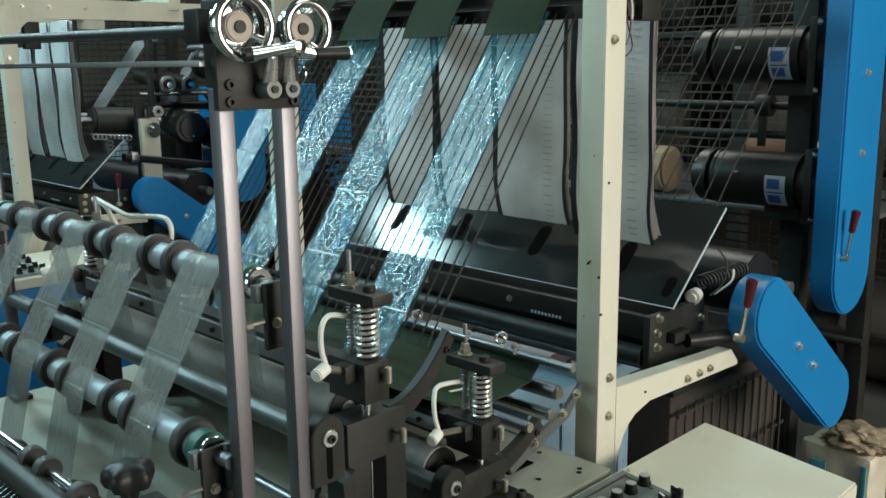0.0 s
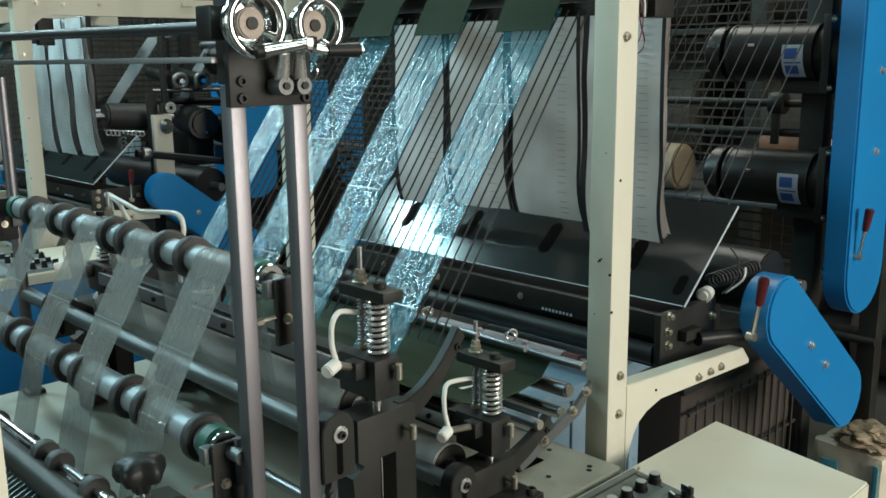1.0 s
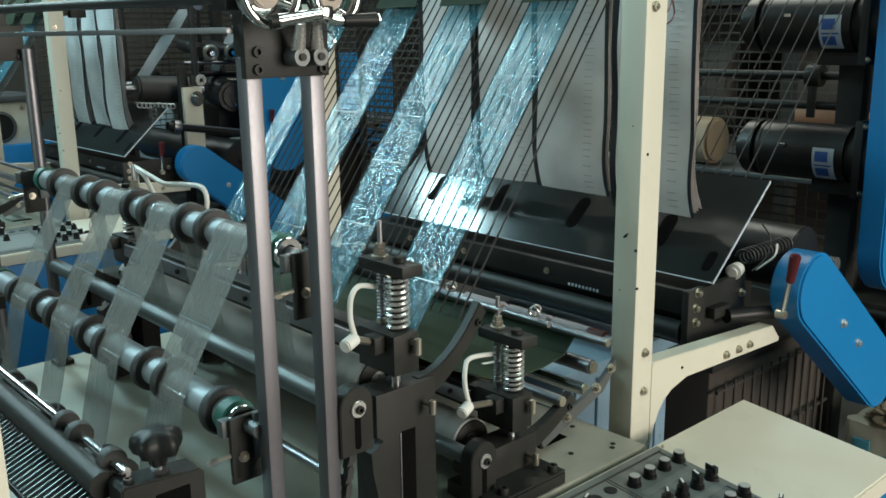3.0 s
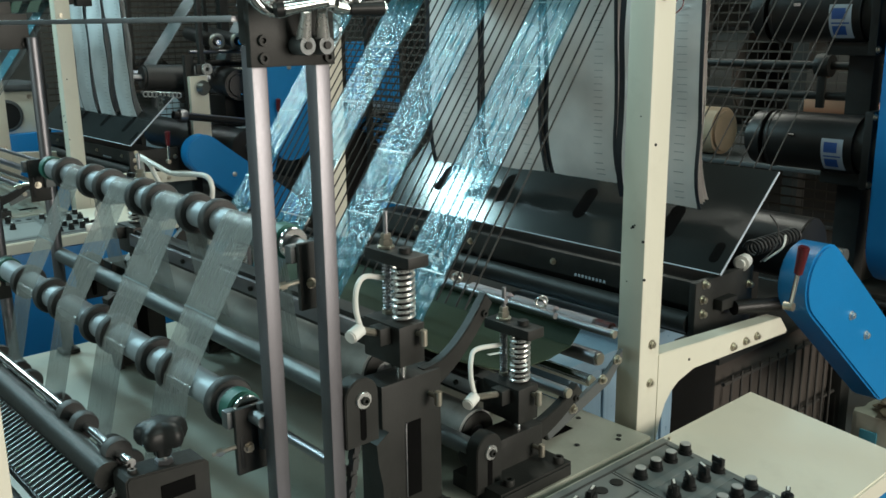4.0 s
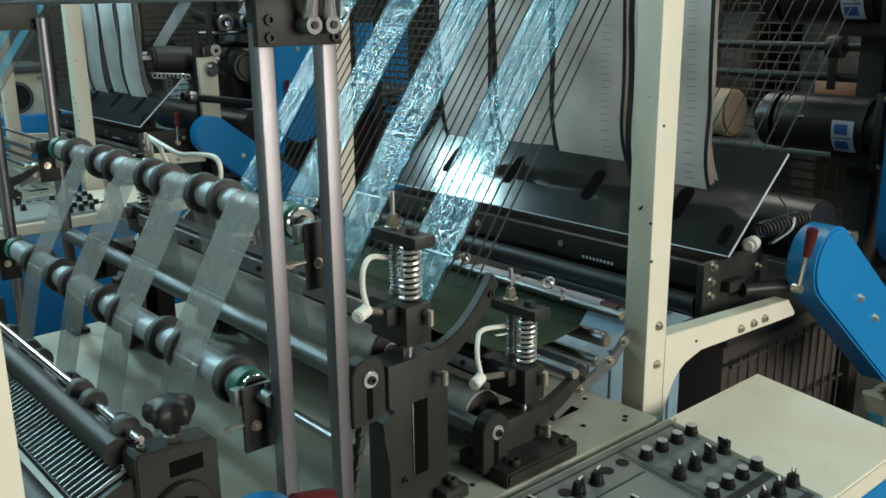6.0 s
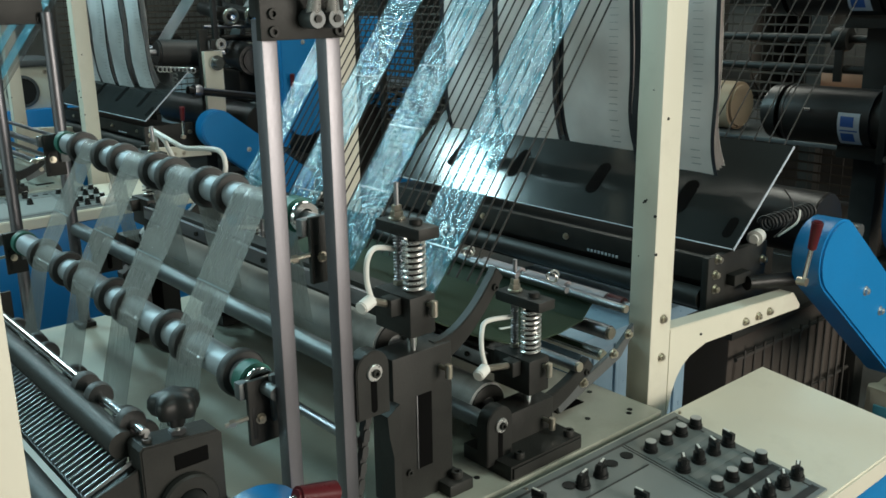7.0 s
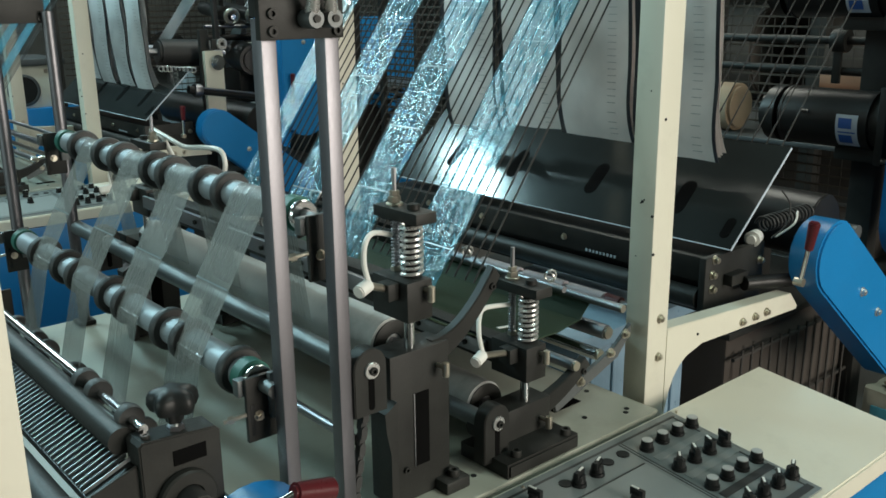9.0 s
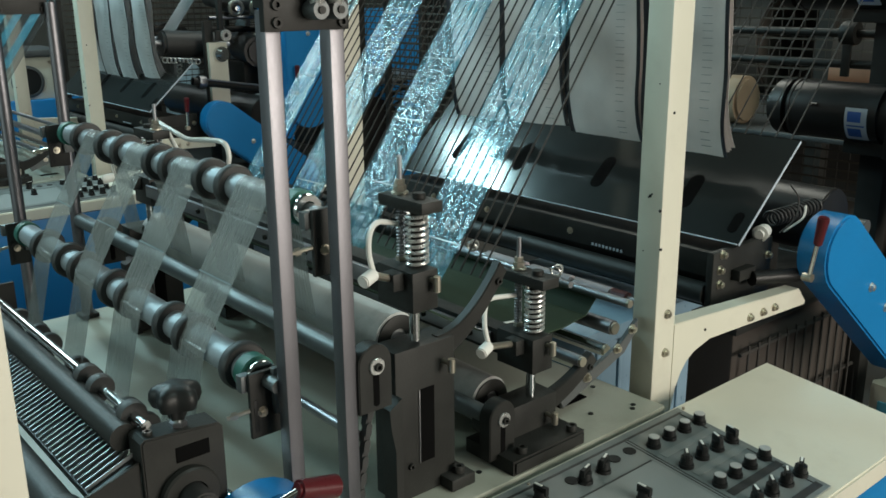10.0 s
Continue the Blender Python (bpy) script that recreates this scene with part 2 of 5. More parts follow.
def torus(centre, axis, R, r, seg=48, sides=14, bm=None):
    own = bmesh.new()
    turn = Vector(axis).to_track_quat("Z", "Y").to_matrix()
    loops = []
    for i in range(seg):
        a = 2 * math.pi * i / seg
        loops.append([own.verts.new(Vector(centre) + turn @ Vector(((R + r * math.cos(b)) * math.cos(a), (R + r * math.cos(b)) * math.sin(a), r * math.sin(b)))) for b in (2 * math.pi * j / sides for j in range(sides))])
    for i in range(seg):
        a, b = loops[i], loops[(i + 1) % seg]
        for j in range(sides):
            own.faces.new((a[j], a[(j + 1) % sides], b[(j + 1) % sides], b[j]))
    bmesh.ops.recalc_face_normals(own, faces=own.faces)
    return merge(bm, own)


def sweep(points, r, sides=10, bm=None):
    """A round tube along a smooth line through the points."""
    own = bmesh.new()
    pts = [Vector(p) for p in points]
    fine = []
    for i in range(len(pts) - 1):
        a, b, c, d = pts[max(i - 1, 0)], pts[i], pts[i + 1], pts[min(i + 2, len(pts) - 1)]
        for k in range(8):
            u = k / 8
            fine.append(0.5 * ((2 * b) + (c - a) * u + (2 * a - 5 * b + 4 * c - d) * u * u + (3 * b - a - 3 * c + d) * u ** 3))
    fine.append(pts[-1])
    return merge(bm, tube_along(own, fine, r, sides))


def tube_along(own, line, r, sides):
    loops = []
    side = None
    for i, p in enumerate(line):
        t = (line[min(i + 1, len(line) - 1)] - line[max(i - 1, 0)]).normalized()
        if side is None:
            side = t.orthogonal().normalized()
        side = (side - t * side.dot(t)).normalized()
        up = t.cross(side)
        loops.append([own.verts.new(p + r * (math.cos(a) * side + math.sin(a) * up)) for a in (2 * math.pi * j / sides for j in range(sides))])
    for a, b in zip(loops, loops[1:]):
        for j in range(sides):
            own.faces.new((a[j], a[(j + 1) % sides], b[(j + 1) % sides], b[j]))
    own.faces.new(loops[0][::-1])
    own.faces.new(loops[-1])
    bmesh.ops.recalc_face_normals(own, faces=own.faces)
    return own


def coil(x, y, z0, z1, R, r, turns, bm=None):
    """A compression spring standing on its end."""
    n = int(turns * 20)
    line = [Vector((x + R * math.cos(2 * math.pi * turns * i / n), y + R * math.sin(2 * math.pi * turns * i / n), z0 + (z1 - z0) * i / n)) for i in range(n + 1)]
    return merge(bm, tube_along(bmesh.new(), line, r, 7))


def plate_xz(points, y0, y1, bevel=0.0015, bm=None):
    """A plate cut to an outline in the x-z plane, standing between y0 and y1."""
    own = bmesh.new()
    a = [own.verts.new((x, y0, z)) for x, z in points]
    b = [own.verts.new((x, y1, z)) for x, z in points]
    own.faces.new(a)
    own.faces.new(b[::-1])
    n = len(points)
    for i in range(n):
        own.faces.new((a[i], a[(i + 1) % n], b[(i + 1) % n], b[i]))
    bmesh.ops.recalc_face_normals(own, faces=own.faces)
    if bevel:
        rim = [e for e in own.edges if abs(e.verts[0].co.y - e.verts[1].co.y) < 1e-6]
        bmesh.ops.bevel(own, geom=rim, offset=bevel, segments=2, affect="EDGES", clamp_overlap=True)
    return merge(bm, own)


def arc(cx, cz, r, a0, a1, n=12):
    return [(cx + r * math.cos(radians(a0 + (a1 - a0) * i / n)), cz + r * math.sin(radians(a0 + (a1 - a0) * i / n))) for i in range(n + 1)]


def stadium(c0, c1, r, r1=None):
    """Outline round two discs."""
    r1 = r if r1 is None else r1
    a = math.degrees(math.atan2(c1[1] - c0[1], c1[0] - c0[0]))
    return arc(*c0, r, a + 90, a + 270) + arc(*c1, r1, a - 90, a + 90)


def sheet(profile, y0, y1, across=6, thick=0.0008, wave=0.0, seed=0, freq=9.0):
    """A thin sheet: a line in x-z drawn out from y0 to y1, with a gentle ripple."""
    own = bmesh.new()
    pts = [Vector((x, 0, z)) for x, z in profile]
    rows = []
    for i, p in enumerate(pts):
        t = (pts[min(i + 1, len(pts) - 1)] - pts[max(i - 1, 0)]).normalized()
        n = Vector((-t.z, 0, t.x))
        row = []
        for j in range(across + 1):
            y = y0 + (y1 - y0) * j / across
            w = wave * noise.noise(Vector((p.x * freq, y * freq * 1.5 + seed, p.z * freq))) if wave else 0
            row.append(own.verts.new((p.x + n.x * w, y, p.z + n.z * w)))
        rows.append(row)
    for a, b in zip(rows, rows[1:]):
        for j in range(across):
            own.faces.new((a[j], a[j + 1], b[j + 1], b[j]))
    if thick:
        bmesh.ops.recalc_face_normals(own, faces=own.faces)
        bmesh.ops.solidify(own, geom=list(own.faces), thickness=thick)
    return own


def line_xz(points, step=0.02):
    """Points spread evenly along a broken line."""
    out = []
    for (x0, z0), (x1, z1) in zip(points, points[1:]):
        n = max(1, int(math.hypot(x1 - x0, z1 - z0) / step))
        out += [(x0 + (x1 - x0) * i / n, z0 + (z1 - z0) * i / n) for i in range(n)]
    return out + [points[-1]]


def hexbolt(p, axis, r=0.009, h=0.007, washer=True):
    """A hexagon head with its washer, standing on p along axis."""
    a = Vector(axis)
    p = Vector(p)
    bm = rod(p + a * 0.002, p + a * (0.002 + h), r, 6, bevel=0.0008)
    if washer:
        rod(p - a * 0.001, p + a * 0.002, r * 1.35, 20, bm=bm)
    rod(p, p + a * (h + 0.004), r * 0.5, 12, bm=bm)
    return bm


def capscrew(p, axis, r=0.007):
    a = Vector(axis)
    p = Vector(p)
    return ring(p - a * 0.001, p + a * 0.005, r, r * 0.5, 18)


SOUTH = (0, -1, 0)
UP = (0, 0, 1)
NEXT = Vector((0.0, 3.2, 0.0))      # the second, alike machine stands this far behind the first
REPEAT = []                          # things that the second machine has too

# ---- the hall ----
solid("floor", box(-9, 12, -5, 16, -0.1, 0, 0), CONCRETE, "oily grey concrete factory floor", "floor", "structure")
# the ceiling lies out of view, assumed to close the hall
solid("ceiling", box(-9, 12, -5, 16, 5, 5.1, 0), WALL, "unseen dark roof assumed over the hall", "ceiling", "structure")
solid("wall_north", box(-9, 12, 16, 16.2, 0, 5, 0), PALEWALL, "pale plastered hall wall", "wall", "structure")
# unseen west wall, kept pale to bounce light onto west-facing sides
west = box(-6.2, -6, -5, 16, 0, 1.6, 0)
box(-6.2, -6, -5, 16, 3.6, 5, 0, west)
box(-6.2, -6, -5, 0.0, 1.6, 3.6, 0, west)
box(-6.2, -6, 5.2, 16, 1.6, 3.6, 0, west)
solid("wall_west", west, PALEWALL, "unseen pale wall added to bounce light, open where the west fill enters", "wall", "structure")
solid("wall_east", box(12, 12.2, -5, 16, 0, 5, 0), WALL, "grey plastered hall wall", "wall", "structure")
# unseen south wall; its doorway is assumed for the warm light
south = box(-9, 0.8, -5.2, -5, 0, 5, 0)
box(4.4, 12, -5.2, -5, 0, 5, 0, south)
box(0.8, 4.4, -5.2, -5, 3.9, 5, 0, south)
solid("wall_south", south, WALL, "assumed grey wall out of view, with a doorway for the warm light", "wall", "structure")

# ---- machine frame ----


def frame_post(y0, group):
    """Welded cream portal: post with a lower and an upper arm, gussets in the corners."""
    y1 = y0 + 0.058
    post = thing("frame_post", (1.48, y0 + 0.035, 0), "cream enamelled steel machine frame post with bolted arms", "machine frame", group)
    part("upright", box(1.458, 1.525, y0, y1, 0, 2.15, 0.003), CREAM, post)
    lower = [(1.5255, 0.874), (2.040, 0.838), (2.075, 0.800), (2.072, 0.790), (1.665, 0.806), (1.605, 0.791), (1.580, 0.776), (1.560, 0.754), (1.545, 0.724), (1.534, 0.684), (1.5255, 0.62)]
    part("lower_arm", plate_xz(lower, y0 + 0.001, y0 + 0.042, 0.002), CREAM, post)
    upper = [(1.5255, 1.865), (2.45, 1.865), (2.45, 1.775), (1.637, 1.775)] + arc(1.637, 1.661, 0.114, 90, 180, 12)
    part("upper_arm", plate_xz(upper, y0 + 0.001, y0 + 0.042, 0.002), CREAM, post)
    for x, z in ((1.496, 0.905), (1.496, 0.82), (1.82, 0.818), (1.875, 0.818), (1.925, 0.818), (1.483, 1.60), (1.56, 1.825), (1.68, 1.825), (1.85, 1.825)):
        part("bolt", hexbolt((x, y0, z), SOUTH, 0.0075, 0.006), ZINC, post)
    for x, z in ((1.452, 1.13), (1.461, 1.05), (1.478, 1.32), (1.64, 0.834)):
        part("bolt_hole", rod((x, y0 - 0.0015, z), (x, y0 + 0.002, z), 0.003, 10), KNOB, post)
    return post


near_post = frame_post(1.06, "posts of the machine frame")
for dy, dz, r in ((0.030, 0, 0.0035), (0.026, 0.004, 0.002), (0.034, -0.003, 0.002), (0.040, -0.115, 0.0015), (0.022, 0.22, 0.0015)):
    part("paint_chip", rod((1.4572, 1.06 + dy, 1.155 + dz), (1.4585, 1.06 + dy, 1.155 + dz), r, 7), KNOB, near_post)
far_post = frame_post(2.155, "posts of the machine frame")
REPEAT += [near_post, far_post]
for x, z in ((1.455, 1.83), (2.30, 1.83)):
    REPEAT.append(solid("cross_beam", box(x, x + 0.06, 1.05, 2.36, z, z + 0.06, 0.003), CREAM, "cream enamelled cross beam over the machine posts", "beam"))

# the bed and its legs
bed = thing("machine_bed", (0.8, 1.6, 0), "cream enamelled flat machine bed with bolt holes", "machine bed")
plate = box(0.20, 1.43, 1.005, 2.36, 0.712, 0.74, 0.003)
part("bed_plate", plate, BED, bed)
part("side_panel", box(0.22, 1.42, 1.03, 1.05, 0.05, 0.711, 0.002), CREAM, bed)
part("side_panel", box(0.22, 1.42, 2.31, 2.33, 0.05, 0.711, 0.002), BLUE, bed)
for x in (0.25, 1.36):
    for y in (1.10, 2.26):
        part("leg", box(x - 0.03, x + 0.03, y - 0.03, y + 0.03, 0, 0.71, 0.003), CREAM, bed)
part("slot", box(1.262, 1.342, 1.135, 1.165, 0.738, 0.7415, 0), HOLE, bed, "slot drawn as a near-black strip on the bed")
for x, y in ((0.95, 1.09), (0.97, 1.06), (0.93, 1.045), (1.39, 1.16), (1.29, 1.08), (1.37, 1.04), (1.385, 1.05), (0.83, 1.03), (0.86, 1.02), (1.40, 1.30)):
    part("bolt_hole", rod((x, y, 0.738), (x, y, 0.7412), 0.0055, 14), KNOB, bed)
REPEAT.append(bed)

# pale blue block in place of film scraps and blue sheet behind the frame
film_block = thing("blue_sheet_block", (1.85, 1.63, 0), "pale blue ribbed block standing in for film sheets behind the frame", "bin")
part("body", box(1.62, 2.08, 1.38, 1.88, 0.0, 0.70, 0.02), PALEBLUE, film_block)
part("rim", box(1.60, 2.10, 1.36, 1.90, 0.7005, 0.74, 0.008), PALEBLUE, film_block)
for k in range(5):
    part("rib", box(1.66 + 0.088 * k, 1.672 + 0.088 * k, 1.372, 1.3799, 0.05, 0.69, 0.002), PALEBLUE, film_block)

# ---- operating console ----


def console_z(y):
    return 0.735 - 0.1 * (0.993 - y)


def console():
    ob = thing("control_console", (1.3, 0.8, 0), "cream and blue control console with a dark knob panel", "control console", "control consoles")
    own = bmesh.new()
    lo, hi, y0, y1 = 0.63, 1.795, 0.645, 0.996
    prof = [(y0, console_z(y0) - 0.045), (y0, console_z(y0)), (y1, console_z(y1)), (y1, console_z(y1) - 0.045)]
    a = [own.verts.new((lo, y, z)) for y, z in prof]
    b = [own.verts.new((hi, y, z)) for y, z in prof]
    own.faces.new(a), own.faces.new(b)
    for i in range(4):
        own.faces.new((a[i], a[(i + 1) % 4], b[(i + 1) % 4], b[i]))
    bmesh.ops.recalc_face_normals(own, faces=own.faces)
    bmesh.ops.bevel(own, geom=list(own.edges), offset=0.004, segments=2, affect="EDGES")
    part("lid", own, CREAM, ob)
    part("cabinet", box(lo + 0.01, hi - 0.01, y0 + 0.012, y1 - 0.01, 0.02, 0.652, 0.004), BLUE, ob, "blue enamelled cabinet")

    def inlay(name, x0, x1, ya, yb, lift, mat):
        bm = bmesh.new()
        c = [(x0, ya), (x1, ya), (x1, yb), (x0, yb)]
        lowr = [bm.verts.new((x, y, console_z(y) - 0.001)) for x, y in c]
        top = [bm.verts.new((x, y, console_z(y) + lift)) for x, y in c]
        bm.faces.new(top)
        for i in range(4):
            bm.faces.new((lowr[i], lowr[(i + 1) % 4], top[(i + 1) % 4], top[i]))
        bmesh.ops.recalc_face_normals(bm, faces=bm.faces)
        return part(name, bm, mat, ob)

    inlay("knob_panel", 0.68, 1.444, 0.660, 0.985, 0.004, PANEL)
    inlay("panel_border", 0.695, 1.434, 0.967, 0.9715, 0.0047, PANELLINE)
    inlay("panel_border", 0.695, 1.434, 0.669, 0.6835, 0.0047, PANELLINE)
    inlay("panel_border", 1.4255, 1.4285, 0.673, 0.966, 0.0047, PANELLINE)
    inlay("panel_border", 1.2615, 1.2635, 0.690, 0.966, 0.0048, PANELLINE)
    inlay("panel_border", 1.2545, 1.2565, 0.690, 0.966, 0.0048, PANELLINE)
    for y in (0.892, 0.822, 0.752):
        inlay("panel_field", 1.275, 1.435, y - 0.006, y + 0.010, 0.0049, PANELPALE if y > 0.8 else PANELLINE)
    inlay("display_field", 0.86, 1.245, 0.70, 0.895, 0.0049, PANELPALE)
    inlay("panel_border", 0.86, 1.245, 0.897, 0.8995, 0.0050, PANELLINE)
    inlay("panel_border", 1.05, 1.0525, 0.70, 0.895, 0.0055, PANELLINE)

    def dial(x, y, pointer, turn):
        z = console_z(y) + 0.004
        x, y = x - 0.010, y - 0.011
        z = console_z(y) + 0.004
        bm = rod((x, y, z), (x, y, z + 0.006), 0.0140, 24, 0.0135)
        rod((x, y, z + 0.006), (x, y, z + 0.020), 0.0118, 18, 0.0108, 0.001, bm)
        knob = part("knob", bm, KNOB, ob)
        if pointer:
            wing = box(-0.0042, 0.0042, -0.0135, 0.0135, 0.0, 0.014, 0.001)
            bmesh.ops.transform(wing, matrix=Matrix.Translation((x, y, z + 0.014)) @ Matrix.Rotation(radians(turn), 4, "Z"), verts=wing.verts)
            part("grip", wing, KNOB, knob)
            mark = box(-0.0020, 0.0020, -0.002, 0.0134, 0.0138, 0.0150, 0)
            bmesh.ops.transform(mark, matrix=Matrix.Translation((x, y, z + 0.014)) @ Matrix.Rotation(radians(turn), 4, "Z"), verts=mark.verts)
            part("pointer_mark", mark, WHITEPL, knob, "white pointer mark")
        else:
            part("cap", rod((x, y, z + 0.0195), (x, y, z + 0.0208), 0.0100, 18), KNOBCAP, knob, "satin metal cap")

    for i in range(4):
        x = 1.297 + 0.048 * i
        dial(x, 0.936, False, 0)
        dial(x - 0.005, 0.860, True, -50 + 12 * i)
        dial(x - 0.005, 0.791, False, 0)
        dial(x, 0.722, True, -38 - 9 * i)
    for x, y, turn in ((1.105, 0.936, -75), (1.156, 0.938, -70), (1.003, 0.944, 5), (1.145, 0.841, 0), (0.80, 0.94, 0), (0.78, 0.86, 30)):
        dial(x, y, True, turn)
    for x in (1.236, 1.192, 1.078):
        z = console_z(0.941) + 0.004
        part("blanking_cap", rod((x, 0.941, z), (x, 0.941, z + 0.0015), 0.0125, 22), KNOB, ob)
    for x, y in ((1.01, 0.978), (1.455, 0.978), (0.80, 0.978)):
        part("bolt", rod((x, y, console_z(y)), (x, y, console_z(y) + 0.006), 0.003, 10), ZINC, ob)
    return ob


REPEAT.append(console())

# ---- roller tower: square tubes, handwheels, rollers ----
for x, y0 in ((0.597, 1.054), (0.694, 1.054), (0.600, 2.300), (0.732, 2.300)):
    tube = thing("tower_tube", (x, y0, 0.74), "bright steel tube of the roller tower", "steel tube", "tubes of the roller tower")
    low = 0.74
    if y0 > 2:
        part("tube", rod((x + 0.012, y0 + 0.013, low), (x + 0.012, y0 + 0.013, 1.530), 0.014, 28), TUBE, tube, "round bright steel tube")
    else:
        part("tube", box(x, x + 0.0225, y0, y0 + 0.026, low, 1.530, 0.002), TUBE, tube)
    part("foot", box(x - 0.010, x + 0.034, y0 - 0.010, y0 + 0.036, 0.7405, 0.752, 0.002), BLACK, tube)
    REPEAT.append(tube)

for ox, y0 in ((0.003, 1.041), (0.030, 2.3275)):
    head = thing("wheel_bracket", (0.64 + ox, y0, 1.505), "black steel bracket plate bolted across two tubes", "bracket", "bracket plates of the tower")
    part("face_plate", box(0.586 + ox, 0.713 + ox, y0, y0 + 0.0125, 1.503, 1.585, 0.0015), BLACK, head)
    part("gear_block", box(0.612 + ox, 0.684 + ox, y0 + 0.013, y0 + 0.075, 1.5305, 1.645, 0.004), BLACK, head)
    part("side_block", box(0.566 + ox, 0.587 + ox, y0 + 0.004, y0 + 0.04, 1.587, 1.630, 0.003), DARK, head)
    for x, z in ((0.603 + ox, 1.536), (0.603 + ox, 1.514), (0.701 + ox, 1.513)):
        part("screw", capscrew((x, y0, z), SOUTH, 0.0072), BLACK, head)
    REPEAT.append(head)


def handwheel(x, z, R, turn, label):
    """Chromed dished handwheel on a boss, with three spokes that rise to the rim."""
    wheel = thing("handwheel", (x, 1.0, z), label, "handwheel", "handwheels on the tower head")
    part("rim", torus((x, 0.978, z), (0, 1, 0), R, 0.0064), CHROME, wheel)
    dish = ring((x, 0.996, z), (x, 1.004, z), R - 0.003, 0.017, 40)
    part("web", dish, CHROME, wheel)
    part("hub", rod((x, 0.988, z), (x, 1.020, z), 0.0192, 28, bevel=0.002), CAST, wheel, "rough cast hub")
    part("bore", rod((x, 0.985, z), (x, 0.9885, z), 0.0078, 18), BLACK, wheel)
    for k in range(3):
        a = radians(turn + 120 * k)
        part("spoke", rod((x + 0.018 * math.cos(a), 1.000, z + 0.018 * math.sin(a)), (x + R * math.cos(a), 0.980, z + R * math.sin(a)), 0.0055, 12), CHROME, wheel)
    part("shaft", rod((x, 1.009, z), (x, 1.05, z), 0.010, 16), STEEL, wheel)
    return wheel


w1 = handwheel(0.592, 1.606, 0.0375, 90, "chromed handwheel with a rough cast hub")
w2 = handwheel(0.686, 1.605, 0.0325, 60, "chromed handwheel with a rough cast hub and black grip")
part("crank_arm", rod((0.588, 0.962, 1.573), (0.652, 0.960, 1.582), 0.0085, 20, 0.0065, 0.001), CHROME, w1, "chromed folding crank arm")
part("grip_pin", rod((0.580, 0.964, 1.572), (0.588, 0.962, 1.573), 0.0088, 16), KNOB, w1)
part("knuckle", box(0.648, 0.664, 0.952, 0.968, 1.574, 1.591, 0.004), CHROME, w1)
part("stay", rod((0.656, 0.962, 1.582), (0.672, 0.990, 1.576), 0.0055, 12), CHROME, w1)
part("grip", rod((0.682, 0.960, 1.573), (0.728, 0.950, 1.574), 0.0076, 20, 0.0096, 0.001), KNOB, w2, "black plastic grip")
part("grip_end", rod((0.7275, 0.9502, 1.574), (0.7302, 0.9496, 1.574), 0.0080, 20), CHROME, w2)
part("crank_arm", rod((0.662, 0.964, 1.577), (0.683, 0.960, 1.573), 0.0058, 14), CHROME, w2)
clamp = thing("clamp_lever", (0.67, 1.03, 1.525), "pair of chromed clamp levers on the bracket plate", "clamp lever")
for x, lean in ((0.655, 0.004), (0.684, 0.010)):
    part("lever", rod((x - lean, 1.006, 1.571), (x, 1.022, 1.536), 0.0062, 16, 0.0100), SPRING, clamp)
    part("eye", ring((x, 1.012, 1.529), (x, 1.040, 1.529), 0.0125, 0.005, 24), GALV, clamp)
    part("pin", rod((x, 1.009, 1.529), (x, 1.0395, 1.529), 0.005, 14), BLACK, clamp)
part("loop", torus((0.706, 1.030, 1.548), (1, 0.3, 0), 0.013, 0.0015, 24, 6), CHROME, clamp)

solid("drive_shaft", rod((0.594, 1.060, 1.604), (0.612, 2.34, 1.616), 0.0085, 20), BLACK, "black steel drive shaft between the tower brackets", "shaft")
solid("tie_bar", box(0.576, 0.586, 1.060, 2.33, 1.559, 1.567, 0.001), STEEL, "flat steel tie bar between the tower tubes", "bar")


LANES = [(2.035, 2.135), (1.770, 1.900), (1.530, 1.660), (1.265, 1.400)]


def film_roller(x, z, y0, y1, r, collars, rc, label):
    """Aluminium film roller with black rubber collars, green end sleeves and bearings."""
    ob = thing("film_roller", (x, (y0 + y1) / 2, z), label, "roller", "film rollers on the tower")
    part("barrel", rod((x, y0 + 0.05, z), (x, y1 - 0.05, z), r, 40), ROLLER, ob)
    for y in (y0 + 0.022, y1 - 0.049):
        part("sleeve", rod((x, y, z), (x, y + 0.027, z), r * 1.16, 36, bevel=0.002), GREENRUB, ob, "green rubber end sleeve")
    for ya, yb in ((y0 + 0.008, y0 + 0.021), (y1 - 0.021, y1 - 0.008)):
        part("bearing", ring((x, ya, z), (x, yb, z), r * 1.02, r * 0.55, 32), CHROME, ob)
    part("axle", rod((x, y0 - 0.035, z), (x, y1 + 0.03, z), 0.0105, 18), GALV, ob)
    for y in collars:
        part("collar", ring((x, y - 0.010, z), (x, y + 0.010, z), rc, r * 0.985, 40), RUBBER, ob, "black rubber collar")
    return ob


film_roller(0.722, 1.232, 1.165, 2.245, 0.0238, (2.105, 1.960, 1.872, 1.710, 1.636, 1.494, 1.410), 0.037, "dull aluminium film roller with paired black collars")
film_roller(0.597, 1.010, 1.112, 2.245, 0.0245, (2.07, 1.925, 1.838, 1.672, 1.592, 1.422, 1.347, 1.182), 0.0375, "dull aluminium film roller with paired black collars")
low = thing("guide_bar", (0.525, 1.7, 0.845), "thin chromed guide bar with black collars", "guide bar")
part("bar", rod((0.525, 1.06, 0.845), (0.525, 2.35, 0.845), 0.009, 20), CHROME, low)
